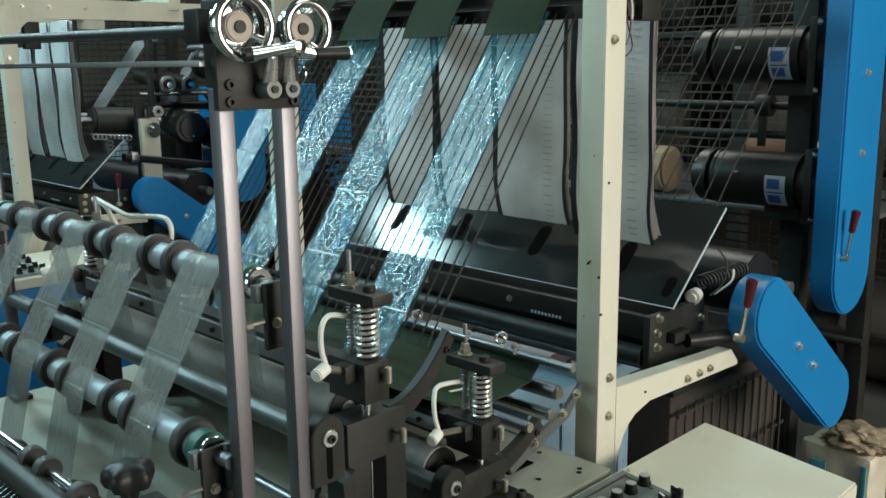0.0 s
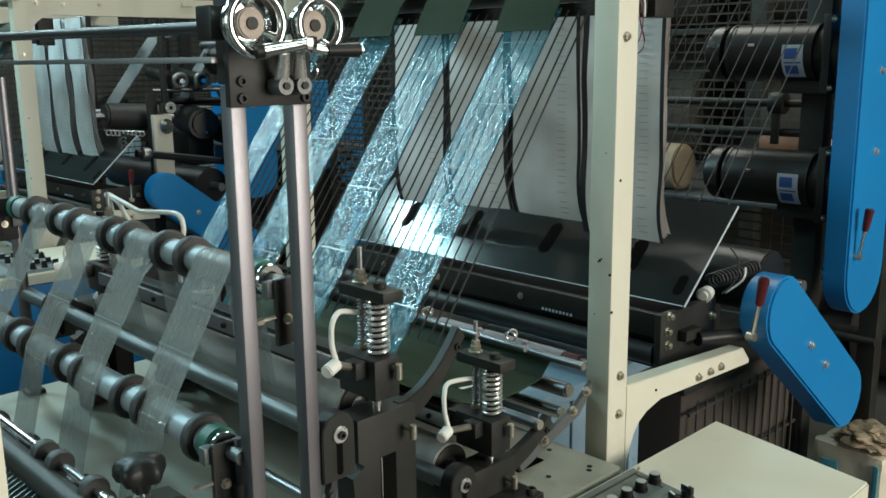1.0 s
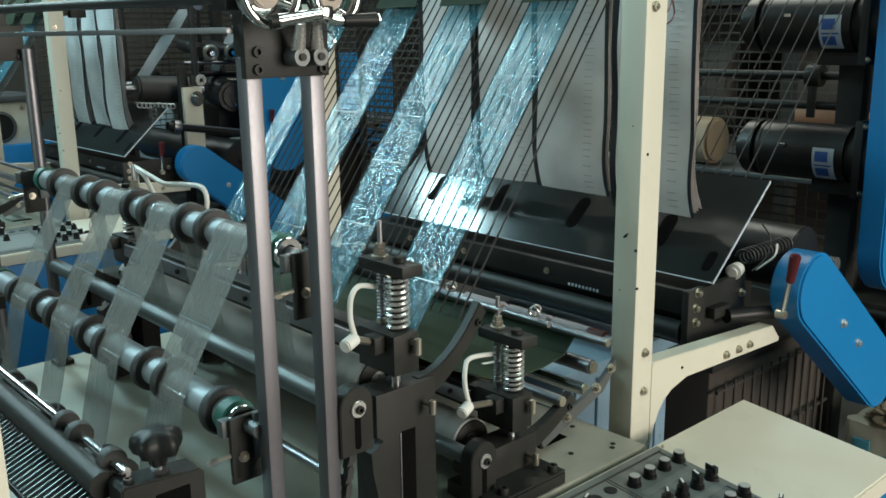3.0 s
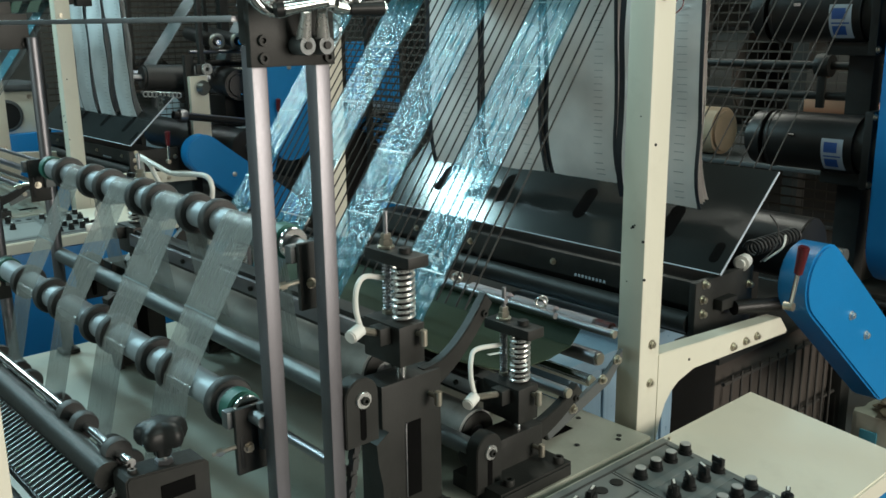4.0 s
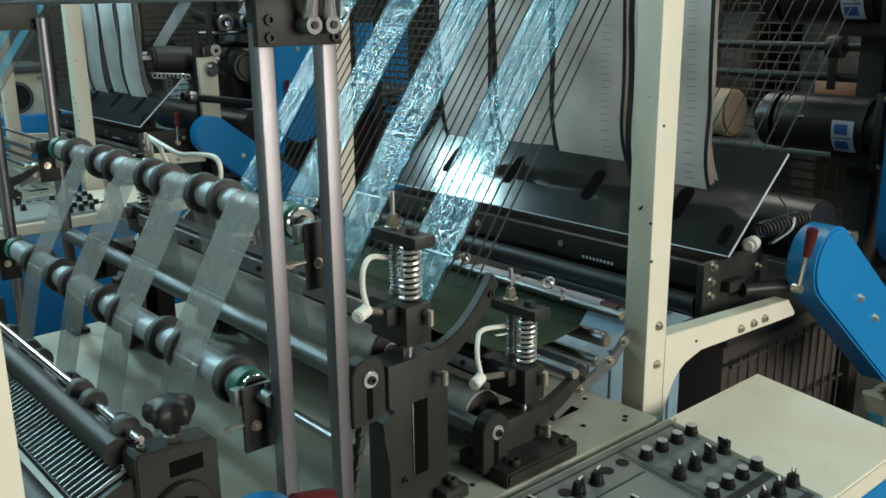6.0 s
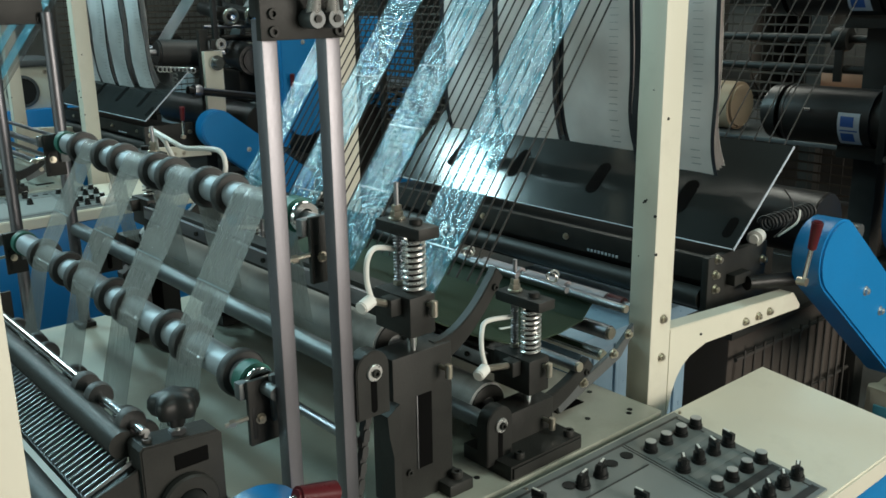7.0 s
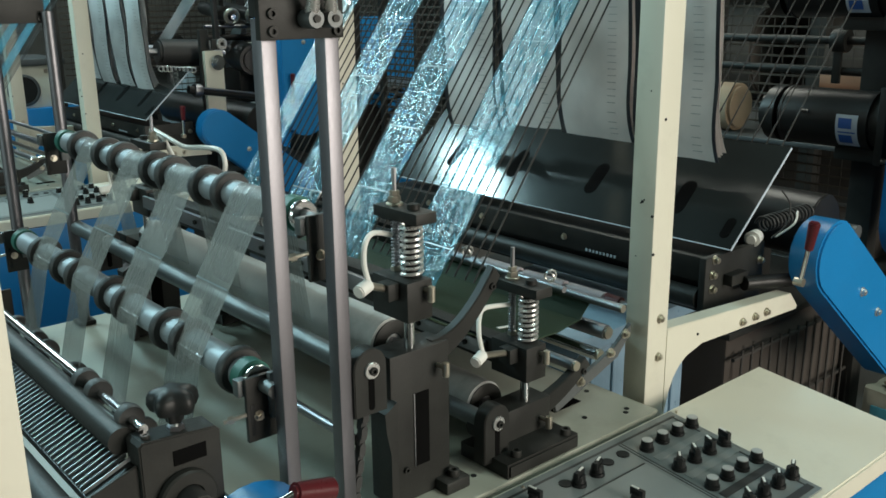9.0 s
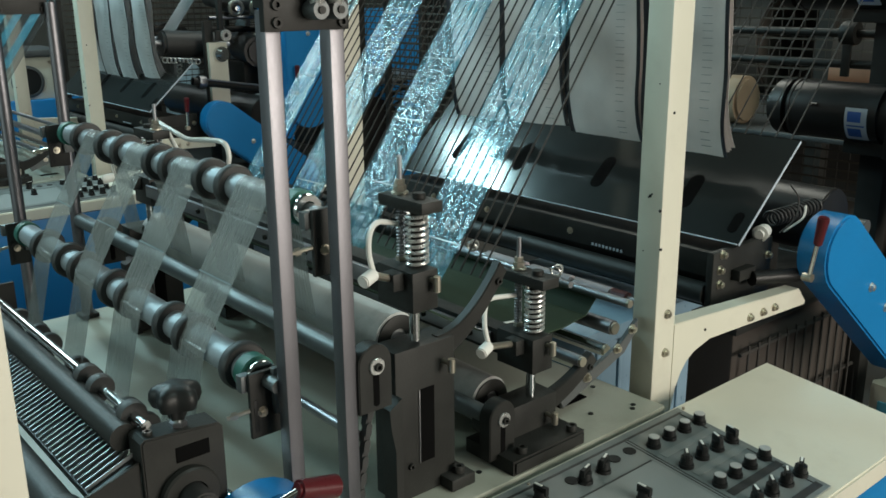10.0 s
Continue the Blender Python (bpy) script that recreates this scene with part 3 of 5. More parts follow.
for y in (2.10, 1.97, 1.90, 1.735, 1.660, 1.485, 1.41):
    part("collar", ring((0.525, y - 0.008, 0.845), (0.525, y + 0.008, 0.845), 0.026, 0.0088, 30), RUBBER, low)
for y in (1.070, 2.335):
    part("hanger", box(0.513, 0.583, y, y + 0.010, 0.742, 0.865, 0.002), BLACK, low)


def roller_bracket(x, z, y0):
    ob = thing("roller_bracket", (x, y0, z - 0.02), "black slotted bracket that holds a roller axle", "bracket", "roller brackets")
    part("bracket_plate", box(x - 0.022, x + 0.026, y0, y0 + 0.008, z - 0.085, z + 0.016, 0.0015), BLACK, ob)
    part("clamp_plate", box(x + 0.012, x + 0.034, y0 - 0.010, y0 - 0.0005, z - 0.052, z + 0.02, 0.0015), GALV, ob)
    part("fork", box(x - 0.03, x + 0.026, y0 + 0.009, y0 + 0.026, z - 0.014, z + 0.012, 0.002), GALV, ob)
    part("bolt", hexbolt((x - 0.004, y0, z - 0.045), SOUTH, 0.006, 0.006), ZINC, ob)
    part("set_screw", rod((x - 0.055, y0 + 0.012, z - 0.045), (x - 0.022, y0 + 0.004, z - 0.040), 0.0035, 10), ZINC, ob)
    part("locknut", rod((x - 0.048, y0 + 0.0115, z - 0.0445), (x - 0.040, y0 + 0.0085, z - 0.043), 0.0065, 6), ZINC, ob)
    part("slot", box(x - 0.017, x - 0.010, y0 - 0.0008, y0 + 0.001, z - 0.075, z - 0.025, 0.0002), KNOB, ob)
    return ob


for y in (1.107, 2.270):
    roller_bracket(0.708, 1.232, y)
    roller_bracket(0.589, 1.010, y)

# ---- film ----
R1, R2 = (0.722, 1.232), (0.597, 1.010)
STRIPS = [(1.960, 2.055), (1.715, 1.818), (1.495, 1.606), (1.250, 1.362)]
FILMS = []
for i, (ya, yb) in enumerate(STRIPS):
    film = thing("film_strip", (0.65, (ya + yb) / 2, 1.1), "clear polythene film strip drawn over the rollers", "film", "clear film strips")
    run = line_xz([(0.527, 0.845), (0.569, 1.016)], 0.02) + [(R2[0] - 0.0258 * math.cos(radians(a)), R2[1] + 0.0258 * math.sin(radians(a))) for a in (20, 10)] + line_xz([(0.5725, 1.020), (0.7000, 1.245)], 0.02)
    run += [(R1[0] + 0.0258 * math.cos(radians(a)), R1[1] + 0.0258 * math.sin(radians(a))) for a in range(150, -20, -12)] + line_xz([(0.7465, 1.223), (0.773, 1.025)], 0.02)
    part("strip", sheet(run, ya, yb, 8, 0.0, 0.0022, i * 7.3), FILM, film)
    for k, (x, z) in enumerate(((0.625, 1.1125),)):
        part("seal_line", sheet([(x - 0.0022 + k * 0.0004, z), (x - 0.0012, z + 0.0028)], ya + 0.002, yb - 0.002, 1, 0.0003), SEAL, film)
    FILMS.append(film)

W0, W1 = Vector((1.105, 0, 1.050)), Vector((1.545, 0, 1.660))
along = (W1 - W0).normalized()
outward = Vector((-along.z, 0, along.x))
WEBS = []
FOOT = W0 - along * 0.075      # the webs run on a little below the cords
for i, (ya, yb) in enumerate(LANES):
    web = thing("film_web", (1.3, (ya + yb) / 2, 1.33), "shiny crinkled film web climbing on the cords, cold light painted blue", "film", "blue film webs")
    own = bmesh.new()
    n, m = 150, 22
    grid = []
    for a in range(n + 1):
        c = FOOT.lerp(W1, a / n)
        row = []
        for b in range(m + 1):
            u = b / m
            y = ya + (yb - ya) * (u + (1 - u) * 0.10 * (1 - a / n))
            s = (W1 - FOOT).length * a / n
            ridge = noise.ridged_multi_fractal(Vector((s * 44 + i * 9, y * 62, i)), 0.9, 2.1, 3, 0.8, 1.9)
            fold = noise.noise(Vector((s * 3 + i * 3.1, y * 80, 2.2)))
            patch = min(1.0, 0.15 + 2.4 * abs(noise.noise(Vector((s * 3.2, y * 9, i * 5.0)))))
            h = 0.006 + 0.0024 * ridge * patch * math.sin(math.pi * (0.08 + 0.84 * u)) ** 1.4 + 0.0030 * fold
            edge = 0.004 * noise.noise(Vector((s * 9, i * 4.0 + (0 if u < 0.5 else 9), 0)))
            p = c + outward * h
            row.append(own.verts.new((p.x, y + edge, p.z)))
        grid.append(row)
    for a in range(n):
        for b in range(m):
            own.faces.new((grid[a][b], grid[a][b + 1], grid[a + 1][b + 1], grid[a + 1][b]))
    part("web", own, WEB, web)
    for k in range(5):
        rise = 0.13 + 0.19 * k + 0.05 * (i % 3)
        c = FOOT.lerp(W1, rise) + outward * 0.0105
        ya = LANES[i][0] + (yb - LANES[i][0]) * 0.10 * (1 - rise)
        own = bmesh.new()
        q = [(c, ya + 0.004), (c, yb - 0.006), (c + along * 0.0022, yb - 0.006), (c + along * 0.0022, ya + 0.004)]
        own.faces.new([own.verts.new((p.x, y, p.z)) for p, y in q])
        part("seal_line", own, SEAL, web)
    WEBS.append(web)
    REPEAT.append(web)

# conveyor cords: eight a lane gap, running up under the webs
cords = thing("conveyor_cords", (1.3, 1.75, 1.33), "rising row of thin black conveyor cords", "cords")
for k in range(36):
    y = 1.195 + 0.0265 * k + 0.004 * noise.noise(Vector((k * 1.7, 0, 0)))
    part("cord", rod((W0.x - 0.01, y, W0.z - 0.012), (W1.x, y + 0.004 * noise.noise(Vector((k * 2.9, 5, 0))), W1.z), 0.0019, 6), CORD, cords)
REPEAT.append(cords)
rear = thing("conveyor_cords", (2.4, 1.75, 1.45), "rear row of thin black conveyor cords", "cords")
for k in range(24):
    y = 1.190 + 0.044 * k + 0.008 * noise.noise(Vector((k * 1.3, 7, 0)))
    part("cord", rod((2.158, y, 1.168), (2.86, y, 1.96), 0.0019, 6), CORD, rear)
    part("hook", torus((2.157, y, 1.166), (0, 1, 0), 0.0055, 0.0016, 10, 5), CORD, rear)

# dark canvas flaps and the roller they hang on
top = thing("top_roller", (1.60, 1.7, 1.69), "pale steel roller above the canvas flaps", "roller")
part("barrel", rod((1.625, 1.10, 1.70), (1.625, 2.33, 1.70), 0.020, 28), GALV, top)
part("pressure_bar", box(1.560, 1.585, 1.08, 2.33, 1.648, 1.676, 0.002), BLACK, top)
for y in (1.085, 2.335):
    part("end_block", box(1.59, 1.66, y - 0.02, y + 0.02, 1.64, 1.76, 0.003), BLACK, top)
REPEAT.append(top)
for i, (ya, yb) in enumerate(LANES):
    c = (ya + yb) / 2 - 0.012
    prof = [(1.475, 1.618), (1.490, 1.650), (1.515, 1.690), (1.545, 1.725), (1.585, 1.75), (1.64, 1.755)]
    flap = solid("canvas_flap", sheet(line_xz(prof, 0.015), c - 0.078, c + 0.078, 6, 0.0025, 0.004, i * 3.0), CLOTH, "dark green canvas flap pressing the film web", "flap", group="canvas flaps")
    REPEAT.append(flap)

# ---- press stations ----


def press_frame(x, z, y, near=True):
    """Cast black pedestal: column with a recess, slotted bearing bracket, foot, curved arm."""
    ob = thing("press_pedestal", (x + 0.06, y + 0.05, 0.74), "black steel press pedestal with a slotted bearing bracket", "pedestal", "press pedestals")
    h = z - 0.74
    part("column", box(x, x + 0.124, y + 0.010, y + 0.068, 0.7405, z, 0.003), BLACK, ob)
    if h > 0.2:
        # no cut here: a black panel on the column paints the recess shade
        part("recess", box(x + 0.048, x + 0.078, y + 0.0085, y + 0.012, 0.80, z - 0.075, 0.0004), HOLE, ob, "machined recess drawn as a near-black panel for its shade")
        part("recess_edge", box(x + 0.0462, x + 0.0478, y + 0.0078, y + 0.012, 0.80, z - 0.075, 0.0002), STEEL, ob)
    base = [(x - 0.048, 0.7405), (x + 0.135, 0.7405), (x + 0.135, 0.768), (x - 0.048, 0.768)]
    if h < 0.2:
        part("foot", plate_xz(base, y - 0.055, y + 0.075, 0.004), BLACK, ob)
        screws = ((x - 0.012, y - 0.035), (x + 0.115, y - 0.038))
    else:
        part("foot", box(x + 0.090, x + 0.142, y - 0.022, y + 0.075, 0.7405, 0.762, 0.003), BLACK, ob)
        screws = ((x + 0.120, y - 0.004),)
    for sx, sy in screws:
        zz = 0.768 if h < 0.2 else 0.762
        part("screw", ring((sx, sy, zz - 0.001), (sx, sy, zz + 0.012), 0.010, 0.005, 20), BLACK, ob)
    bx = x - 0.084 if h > 0.2 else x - 0.067
    bz = z + 0.014
    part("slotted_bracket", plate_xz([(bx, bz - 0.085)] + arc(bx + 0.0305, bz - 0.008, 0.0305, 180, 0, 14) + [(bx + 0.061, bz - 0.085)], y - 0.012, y + 0.016, 0.0015), BLACK, ob)
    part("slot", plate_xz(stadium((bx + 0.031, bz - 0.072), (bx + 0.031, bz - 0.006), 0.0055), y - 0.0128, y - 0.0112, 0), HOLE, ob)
    part("washer", ring((bx + 0.032, y - 0.016, bz - 0.012), (bx + 0.032, y - 0.0118, bz - 0.012), 0.0135, 0.005, 24), SPRING, ob)
    part("bolt", capscrew((bx + 0.032, y - 0.0162, bz - 0.012), SOUTH, 0.0068), BLACK, ob)
    if h > 0.2:
        part("bracket_leg", plate_xz([(bx + 0.0615, bz - 0.10), (x + 0.002, bz - 0.085), (x + 0.002, 0.7405), (x - 0.012, 0.7405)] + [(x - 0.012, z - 0.16), (x - 0.02, z - 0.12)], y - 0.004, y + 0.03, 0), BLACK, ob)
        part("screw", capscrew((x + 0.028, y + 0.010, 0.80), SOUTH, 0.006), BLACK, ob)
    part("stud", rod((x + 0.098, y + 0.010, bz - 0.052), (x + 0.098, y - 0.008, bz - 0.052), 0.004, 12), ZINC, ob)
    part("stud_nut", rod((x + 0.098, y - 0.012, bz - 0.066), (x + 0.098, y - 0.012, bz - 0.042), 0.0062, 14, bevel=0.001), ZINC, ob)
    part("bearing_boss", rod((bx + 0.031, y + 0.016, bz - 0.03), (bx + 0.031, y + 0.045, bz - 0.03), 0.024, 28, bevel=0.002), BLACK, ob)
    return ob


def curved_arm(x, z, y, reach, rise, back):
    own = []
    n = 12
    for i in range(n + 1):
        u = i / n
        own.append((x + reach * u, z + rise * u * u))
    for i in range(n, -1, -1):
        u = i / n
        own.append((x + reach * u + 0.016 * u, z + rise * u * u - back * (1 - 0.55 * u)))
    ob = thing("curved_arm", (x, y, z), "black steel arm curving up from the press pedestal", "arm", "curved arms")
    part("arm_plate", plate_xz(own, y + 0.018, y + 0.036, 0.0015), BLACK, ob)
    for u in (0.12, 0.92):
        part("screw", capscrew((x + reach * u + 0.006, y + 0.018, z + rise * u * u - back * 0.42), SOUTH, 0.0065), BLACK, ob)
    return ob


def press_head(x, z, span, reach, label):
    """The moving press beam: end blocks with cap, springs, threaded rods, air fitting and hose. z: underside when down."""
    ob = thing("heat_press", (x, 1.62, z), label, "press head", "press heads")
    part("beam", box(x + 0.004, x + 0.040, 1.155, span - 0.06, z + 0.012, z + 0.060, 0.002), BLACK, ob)
    part("beam_trim", box(x - 0.006, x + 0.0035, 1.17, span - 0.08, z + 0.024, z + 0.052, 0.001), STEEL, ob)
    for k in range(6):
        part("trim_screw", capscrew((x - 0.006, 1.22 + 0.14 * k, z + 0.038), (-1, 0, 0), 0.005), BLACK, ob)
    for y, s in ((1.062, 1), (span, -1)):
        def depth(a, b):
            return (min(y + s * a, y + s * b), max(y + s * a, y + s * b))
        part("end_block", box(x, x + 0.051, *depth(0, 0.092), z, z + 0.066, 0.002), BLACK, ob)
        cx, cy, ry = x + 0.036, y + s * 0.032, y + s * 0.074
        part("main_spring", coil(cx, cy, z + 0.066, z + 0.156, 0.0165, 0.0030, 9.5), SPRING, ob)
        part("spring_pin", rod((cx, cy, z + 0.065), (cx, cy, z + 0.157), 0.0100, 16), BLACK, ob)
        part("slim_spring", coil(cx, ry, z + 0.072, z + 0.156, 0.0062, 0.0016, 15), STEEL, ob)
        part("slim_pin", rod((cx, ry, z + 0.06), (cx, ry, z + 0.157), 0.003, 10), STEEL, ob)
        part("slim_nut", rod((cx, ry, z + 0.0655), (cx, ry, z + 0.0725), 0.009, 6), ZINC, ob)
        cap = part("cap_plate", box(x + 0.014, x + 0.056, *depth(-0.008, 0.104), z + 0.157, z + 0.176, 0.0022), BLACK, ob)
        part("screw", rod((cx, cy - s * 0.006, z + 0.176), (cx, cy - s * 0.006, z + 0.185), 0.0105, 20, bevel=0.001), BLACK, cap)
        part("washer", ring((cx, ry, z + 0.1755), (cx, ry, z + 0.180), 0.014, 0.004, 20), ZINC, cap)
        part("threaded_rod", rod((cx, ry, z + 0.15), (cx, ry, z + 0.236), 0.0042, 12), STEEL, ob)
        for a, b, r in ((0.1802, 0.190, 0.0105), (0.1905, 0.1995, 0.0085)):
            part("nut", rod((cx, ry, z + a), (cx, ry, z + b), r, 6, bevel=0.0008), ZINC, ob)
        part("stud", rod((x + 0.036, y, z + 0.050), (x + 0.036, y - s * 0.012, z + 0.050), 0.004, 10), ZINC, ob)
        part("stud_nut", rod((x + 0.038, y - s * 0.013, z + 0.032), (x + 0.038, y - s * 0.013, z + 0.058), 0.0062, 14, bevel=0.001), ZINC, ob)
        part("guide_pin", rod((x + 0.022, y + s * 0.025, z - 0.055), (x + 0.022, y + s * 0.025, z + 0.002), 0.0088, 18), CHROME, ob)
        part("fitting_block", box(x - 0.022, x - 0.0005, *depth(0.02, 0.05), z + 0.036, z + 0.064, 0.002), BLACK, ob)
        fx = x - reach
        part("fitting_nut", rod((fx + 0.014, y + s * 0.028, z + 0.069), (x - 0.020, y + s * 0.034, z + 0.056), 0.0062, 10), ZINC, ob)
        part("air_fitting", rod((fx - 0.014, y + s * 0.018, z + 0.066), (fx + 0.014, y + s * 0.028, z + 0.071), 0.0105, 20, bevel=0.002), WHITEPL, ob, "white air fitting")
        part("air_hose", sweep([(fx + 0.012, y + s * 0.027, z + 0.077), (fx + 0.009, y + s * 0.032, z + 0.104), (fx + 0.022, y + s * 0.046, z + 0.130), (fx + 0.050, y + s * 0.062, z + 0.140), (x + 0.026, y + s * 0.072, z + 0.128)], 0.0044), HOSE, ob, "white bent air hose")
    return ob


for y, s in ((1.06, 1), (2.105, 1)):
    REPEAT.append(press_frame(0.800, 1.006, y))
    REPEAT.append(press_frame(1.052, 0.828, y))
    REPEAT.append(curved_arm(0.895, 1.008, y, 0.14, 0.100, 0.045))
    REPEAT.append(curved_arm(1.130, 0.820, y, 0.155, 0.052, 0.046))
HEADS = [press_head(0.832, 1.031, 2.135, 0.067, "black sprung press head with air hoses"), press_head(1.102, 0.849, 2.135, 0.096, "low black sprung press head with air hoses")]

for x, z, r, label in ((0.878, 0.984, 0.045, "grey silicone press roller on the upper station"), (1.095, 0.802, 0.045, "grey silicone press roller on the lower station")):
    ob = thing("press_roller", (x, 1.65, z), label, "roller", "press rollers")
    part("barrel", rod((x, 1.165, z), (x, 2.13, z), r, 40, bevel=0.002), FELT, ob)
    part("core", ring((x, 1.1605, z), (x, 1.1655, z), r * 0.93, r * 0.4, 32), BLACK, ob)
    part("axle", rod((x, 1.10, z), (x, 2.2, z), 0.012, 16), STEEL, ob)
    REPEAT.append(ob)
for x, z, r, y0, mat, label in ((0.750, 1.000, 0.018, 1.085, GALV, "dull steel idler shaft beside the upper press roller"), (1.010, 0.826, 0.017, 1.085, GALV, "dull steel idler shaft beside the lower press roller"),
                                (0.724, 0.893, 0.0085, 1.078, STEEL, "thin steel tie rod above the bed"), (1.315, 0.826, 0.016, 1.10, CHROME, "chromed guide rod behind the lower press"),
                                (1.255, 0.862, 0.011, 1.08, STEEL, "slim steel rod behind the lower press"), (1.375, 0.840, 0.013, 1.12, CHROME, "chromed guide rod behind the lower press"),
                                (1.425, 0.870, 0.016, 1.14, STEEL, "steel roller by the frame post"), (1.418, 0.936, 0.009, 1.10, STEEL, "thin steel rod beneath the canvas apron")):
    ob = thing("guide_rod", (x, 1.6, z), label, "rod", "guide rods across the machine")
    part("rod", rod((x, y0, z), (x, 2.30, z), r, 24), mat, ob)
    for y in (y0, 2.292):
        part("end_nut", rod((x, y - 0.006, z), (x, y + 0.006, z), min(r, r * 0.62 + 0.003), 12), STEEL if r < 0.009 else ZINC, ob)
    REPEAT.append(ob)
part_plate = thing("slotted_rail", (1.33, 1.09, 0.85), "grey slotted rail with bolts along the rods", "rail")
part("rail", plate_xz([(1.20, 0.800), (1.38, 0.866), (1.43, 0.905), (1.43, 0.885), (1.39, 0.842), (1.21, 0.776)], 1.082, 1.092, 0.001), GALV, part_plate)
for x, z in ((1.275, 0.822), (1.365, 0.858), (1.41, 0.888)):
    part("bolt", hexbolt((x, 1.082, z), SOUTH, 0.0075, 0.007), ZINC, part_plate)
REPEAT.append(part_plate)

# cutter bar with wire clips, canvas apron and pale sleeve behind it
bar = thing("cutter_bar", (1.10, 1.65, 1.085), "black cutter bar with chromed wire clips", "cutter bar")
part("tube", rod((1.138, 1.33, 1.060), (1.138, 2.2, 1.060), 0.016, 24), BLACK, bar)
part("axle", rod((1.138, 1.13, 1.060), (1.138, 2.25, 1.060), 0.006, 14), STEEL, bar)
part("knife_holder", box(1.152, 1.176, 1.34, 2.2, 1.062, 1.080, 0.002), BLACK, bar)
part("knife", box(1.176, 1.183, 1.36, 2.18, 1.066, 1.070, 0.0005), CHROME, bar)
for y in (1.38, 1.625, 1.87):
    part("wire_clip", torus((1.186, y, 1.088), (0.4, 1, 0.2), 0.012, 0.0026, 18, 6), SPRING, bar)
    part("wire_clip", torus((1.203, y + 0.012, 1.086), (1, 0.5, 0.3), 0.010, 0.0024, 18, 6), SPRING, bar)
    part("clip_leg", rod((1.186, y, 1.077), (1.156, y, 1.066), 0.0026, 8), CHROME, bar)
REPEAT.append(bar)
second = thing("clip_bar", (1.30, 1.65, 1.0), "thin steel bar with chromed wire clips over the apron", "bar")
part("bar", rod((1.310, 1.16, 0.985), (1.310, 2.2, 0.985), 0.007, 16), STEEL, second)
for y in (1.20, 1.45, 1.70):
    part("wire_clip", torus((1.312, y, 1.006), (0.4, 1, 0.2), 0.012, 0.0023, 18, 6), SPRING, second)
    part("wire_clip", torus((1.298, y - 0.010, 1.008), (1, 0.3, 0.4), 0.011, 0.0023, 18, 6), SPRING, second)
trough = line_xz([(0.955, 1.010), (1.00, 0.985), (1.06, 0.955), (1.12, 0.925), (1.18, 0.900), (1.25, 0.884), (1.33, 0.880), (1.395, 0.890), (1.432, 0.930)], 0.012)
apron = thing("canvas_apron", (1.2, 1.7, 0.88), "dark green canvas apron sagging between the press stations", "apron")
part("canvas", sheet(trough, 1.19, 2.2, 12, 0.0025, 0.008, 4.0, 5), CLOTH, apron)
part("hem", rod((1.434, 1.185, 0.932), (1.434, 2.2, 0.932), 0.005, 12), CLOTH, apron)
part("hem", rod((0.953, 1.185, 1.011), (0.953, 2.2, 1.011), 0.005, 12), CLOTH, apron)
solid("film_scrap", sheet(line_xz([(1.225, 0.897), (1.275, 0.891)], 0.01), 1.26, 1.268, 2, 0.001), WHITEPL, "white film scrap lying on the canvas apron", "scrap")
sleeve = thing("pale_sleeve", (1.53, 1.6, 0.98), "pale sleeved rod with red end caps", "rod")
for ya, yb in ((1.21, 1.31), (1.325, 1.45), (1.47, 1.60)):
    part("sleeve", rod((1.50, ya, 0.910), (1.50, yb, 0.910), 0.0145, 18), SLEEVE, sleeve)
part("core", rod((1.50, 1.128, 0.910), (1.50, 2.150, 0.910), 0.008, 14), STEEL, sleeve)
part("end_cap", rod((1.50, 1.165, 0.910), (1.50, 1.2045, 0.910), 0.0145, 16), RED, sleeve, "dark red end cap")

# ---- delivery: black knife beam, smoked plate, hanging bag stacks ----
beam = thing("knife_beam", (1.92, 1.7, 0.87), "black knife beam with bolted end plate", "beam")
part("beam_body", box(1.848, 2.02, 1.175, 2.45, 0.80, 0.935, 0.004), DARK, beam)
part("front_roller", rod((1.822, 1.18, 0.845), (1.822, 2.44, 0.845), 0.026, 28), BLACK, beam)
part("top_rail", box(1.826, 1.848, 1.175, 2.45, 0.885, 0.945, 0.002), BLACK, beam)
part("end_plate", box(1.803, 2.060, 1.155, 1.174, 0.80, 0.952, 0.003), BLACK, beam)
part("lug", box(1.88, 1.95, 1.13, 1.1545, 0.873, 0.90, 0.002), BLACK, beam)
for x, z in ((1.838, 0.944), (1.830, 0.908), (1.832, 0.872), (2.040, 0.905)):
    part("bolt", hexbolt((x, 1.155, z), SOUTH, 0.0085, 0.010), ZINC, beam)
for y in (1.3, 1.62, 1.95, 2.2):
    part("bolt", hexbolt((1.826, y, 0.915), (-1, 0, 0), 0.007, 0.006), ZINC, beam)
for k in range(9):
    part("label_mark", box(1.8235, 1.8255, 1.44 + 0.012 * k, 1.446 + 0.012 * k, 0.890, 0.897, 0), LABEL, beam)
REPEAT.append(beam)

tray = thing("delivery_plate", (2.0, 1.7, 1.06), "smoked glossy acrylic delivery plate tilted over the beam", "plate")
own = bmesh.new()
P0, P1 = Vector((1.884, 0, 0.959)), Vector((2.128, 0, 1.179))
nrm = Vector((-(P1 - P0).normalized().z, 0, (P1 - P0).normalized().x)) * 0.006
for base in ((P0, 1.142), (P1, 1.142), (P1, 2.44), (P0, 2.44)):
    for off in (Vector((0, 0, 0)), nrm):
        q = base[0] + off
        own.verts.new((q.x, base[1], q.z))
own.verts.ensure_lookup_table()
v = own.verts
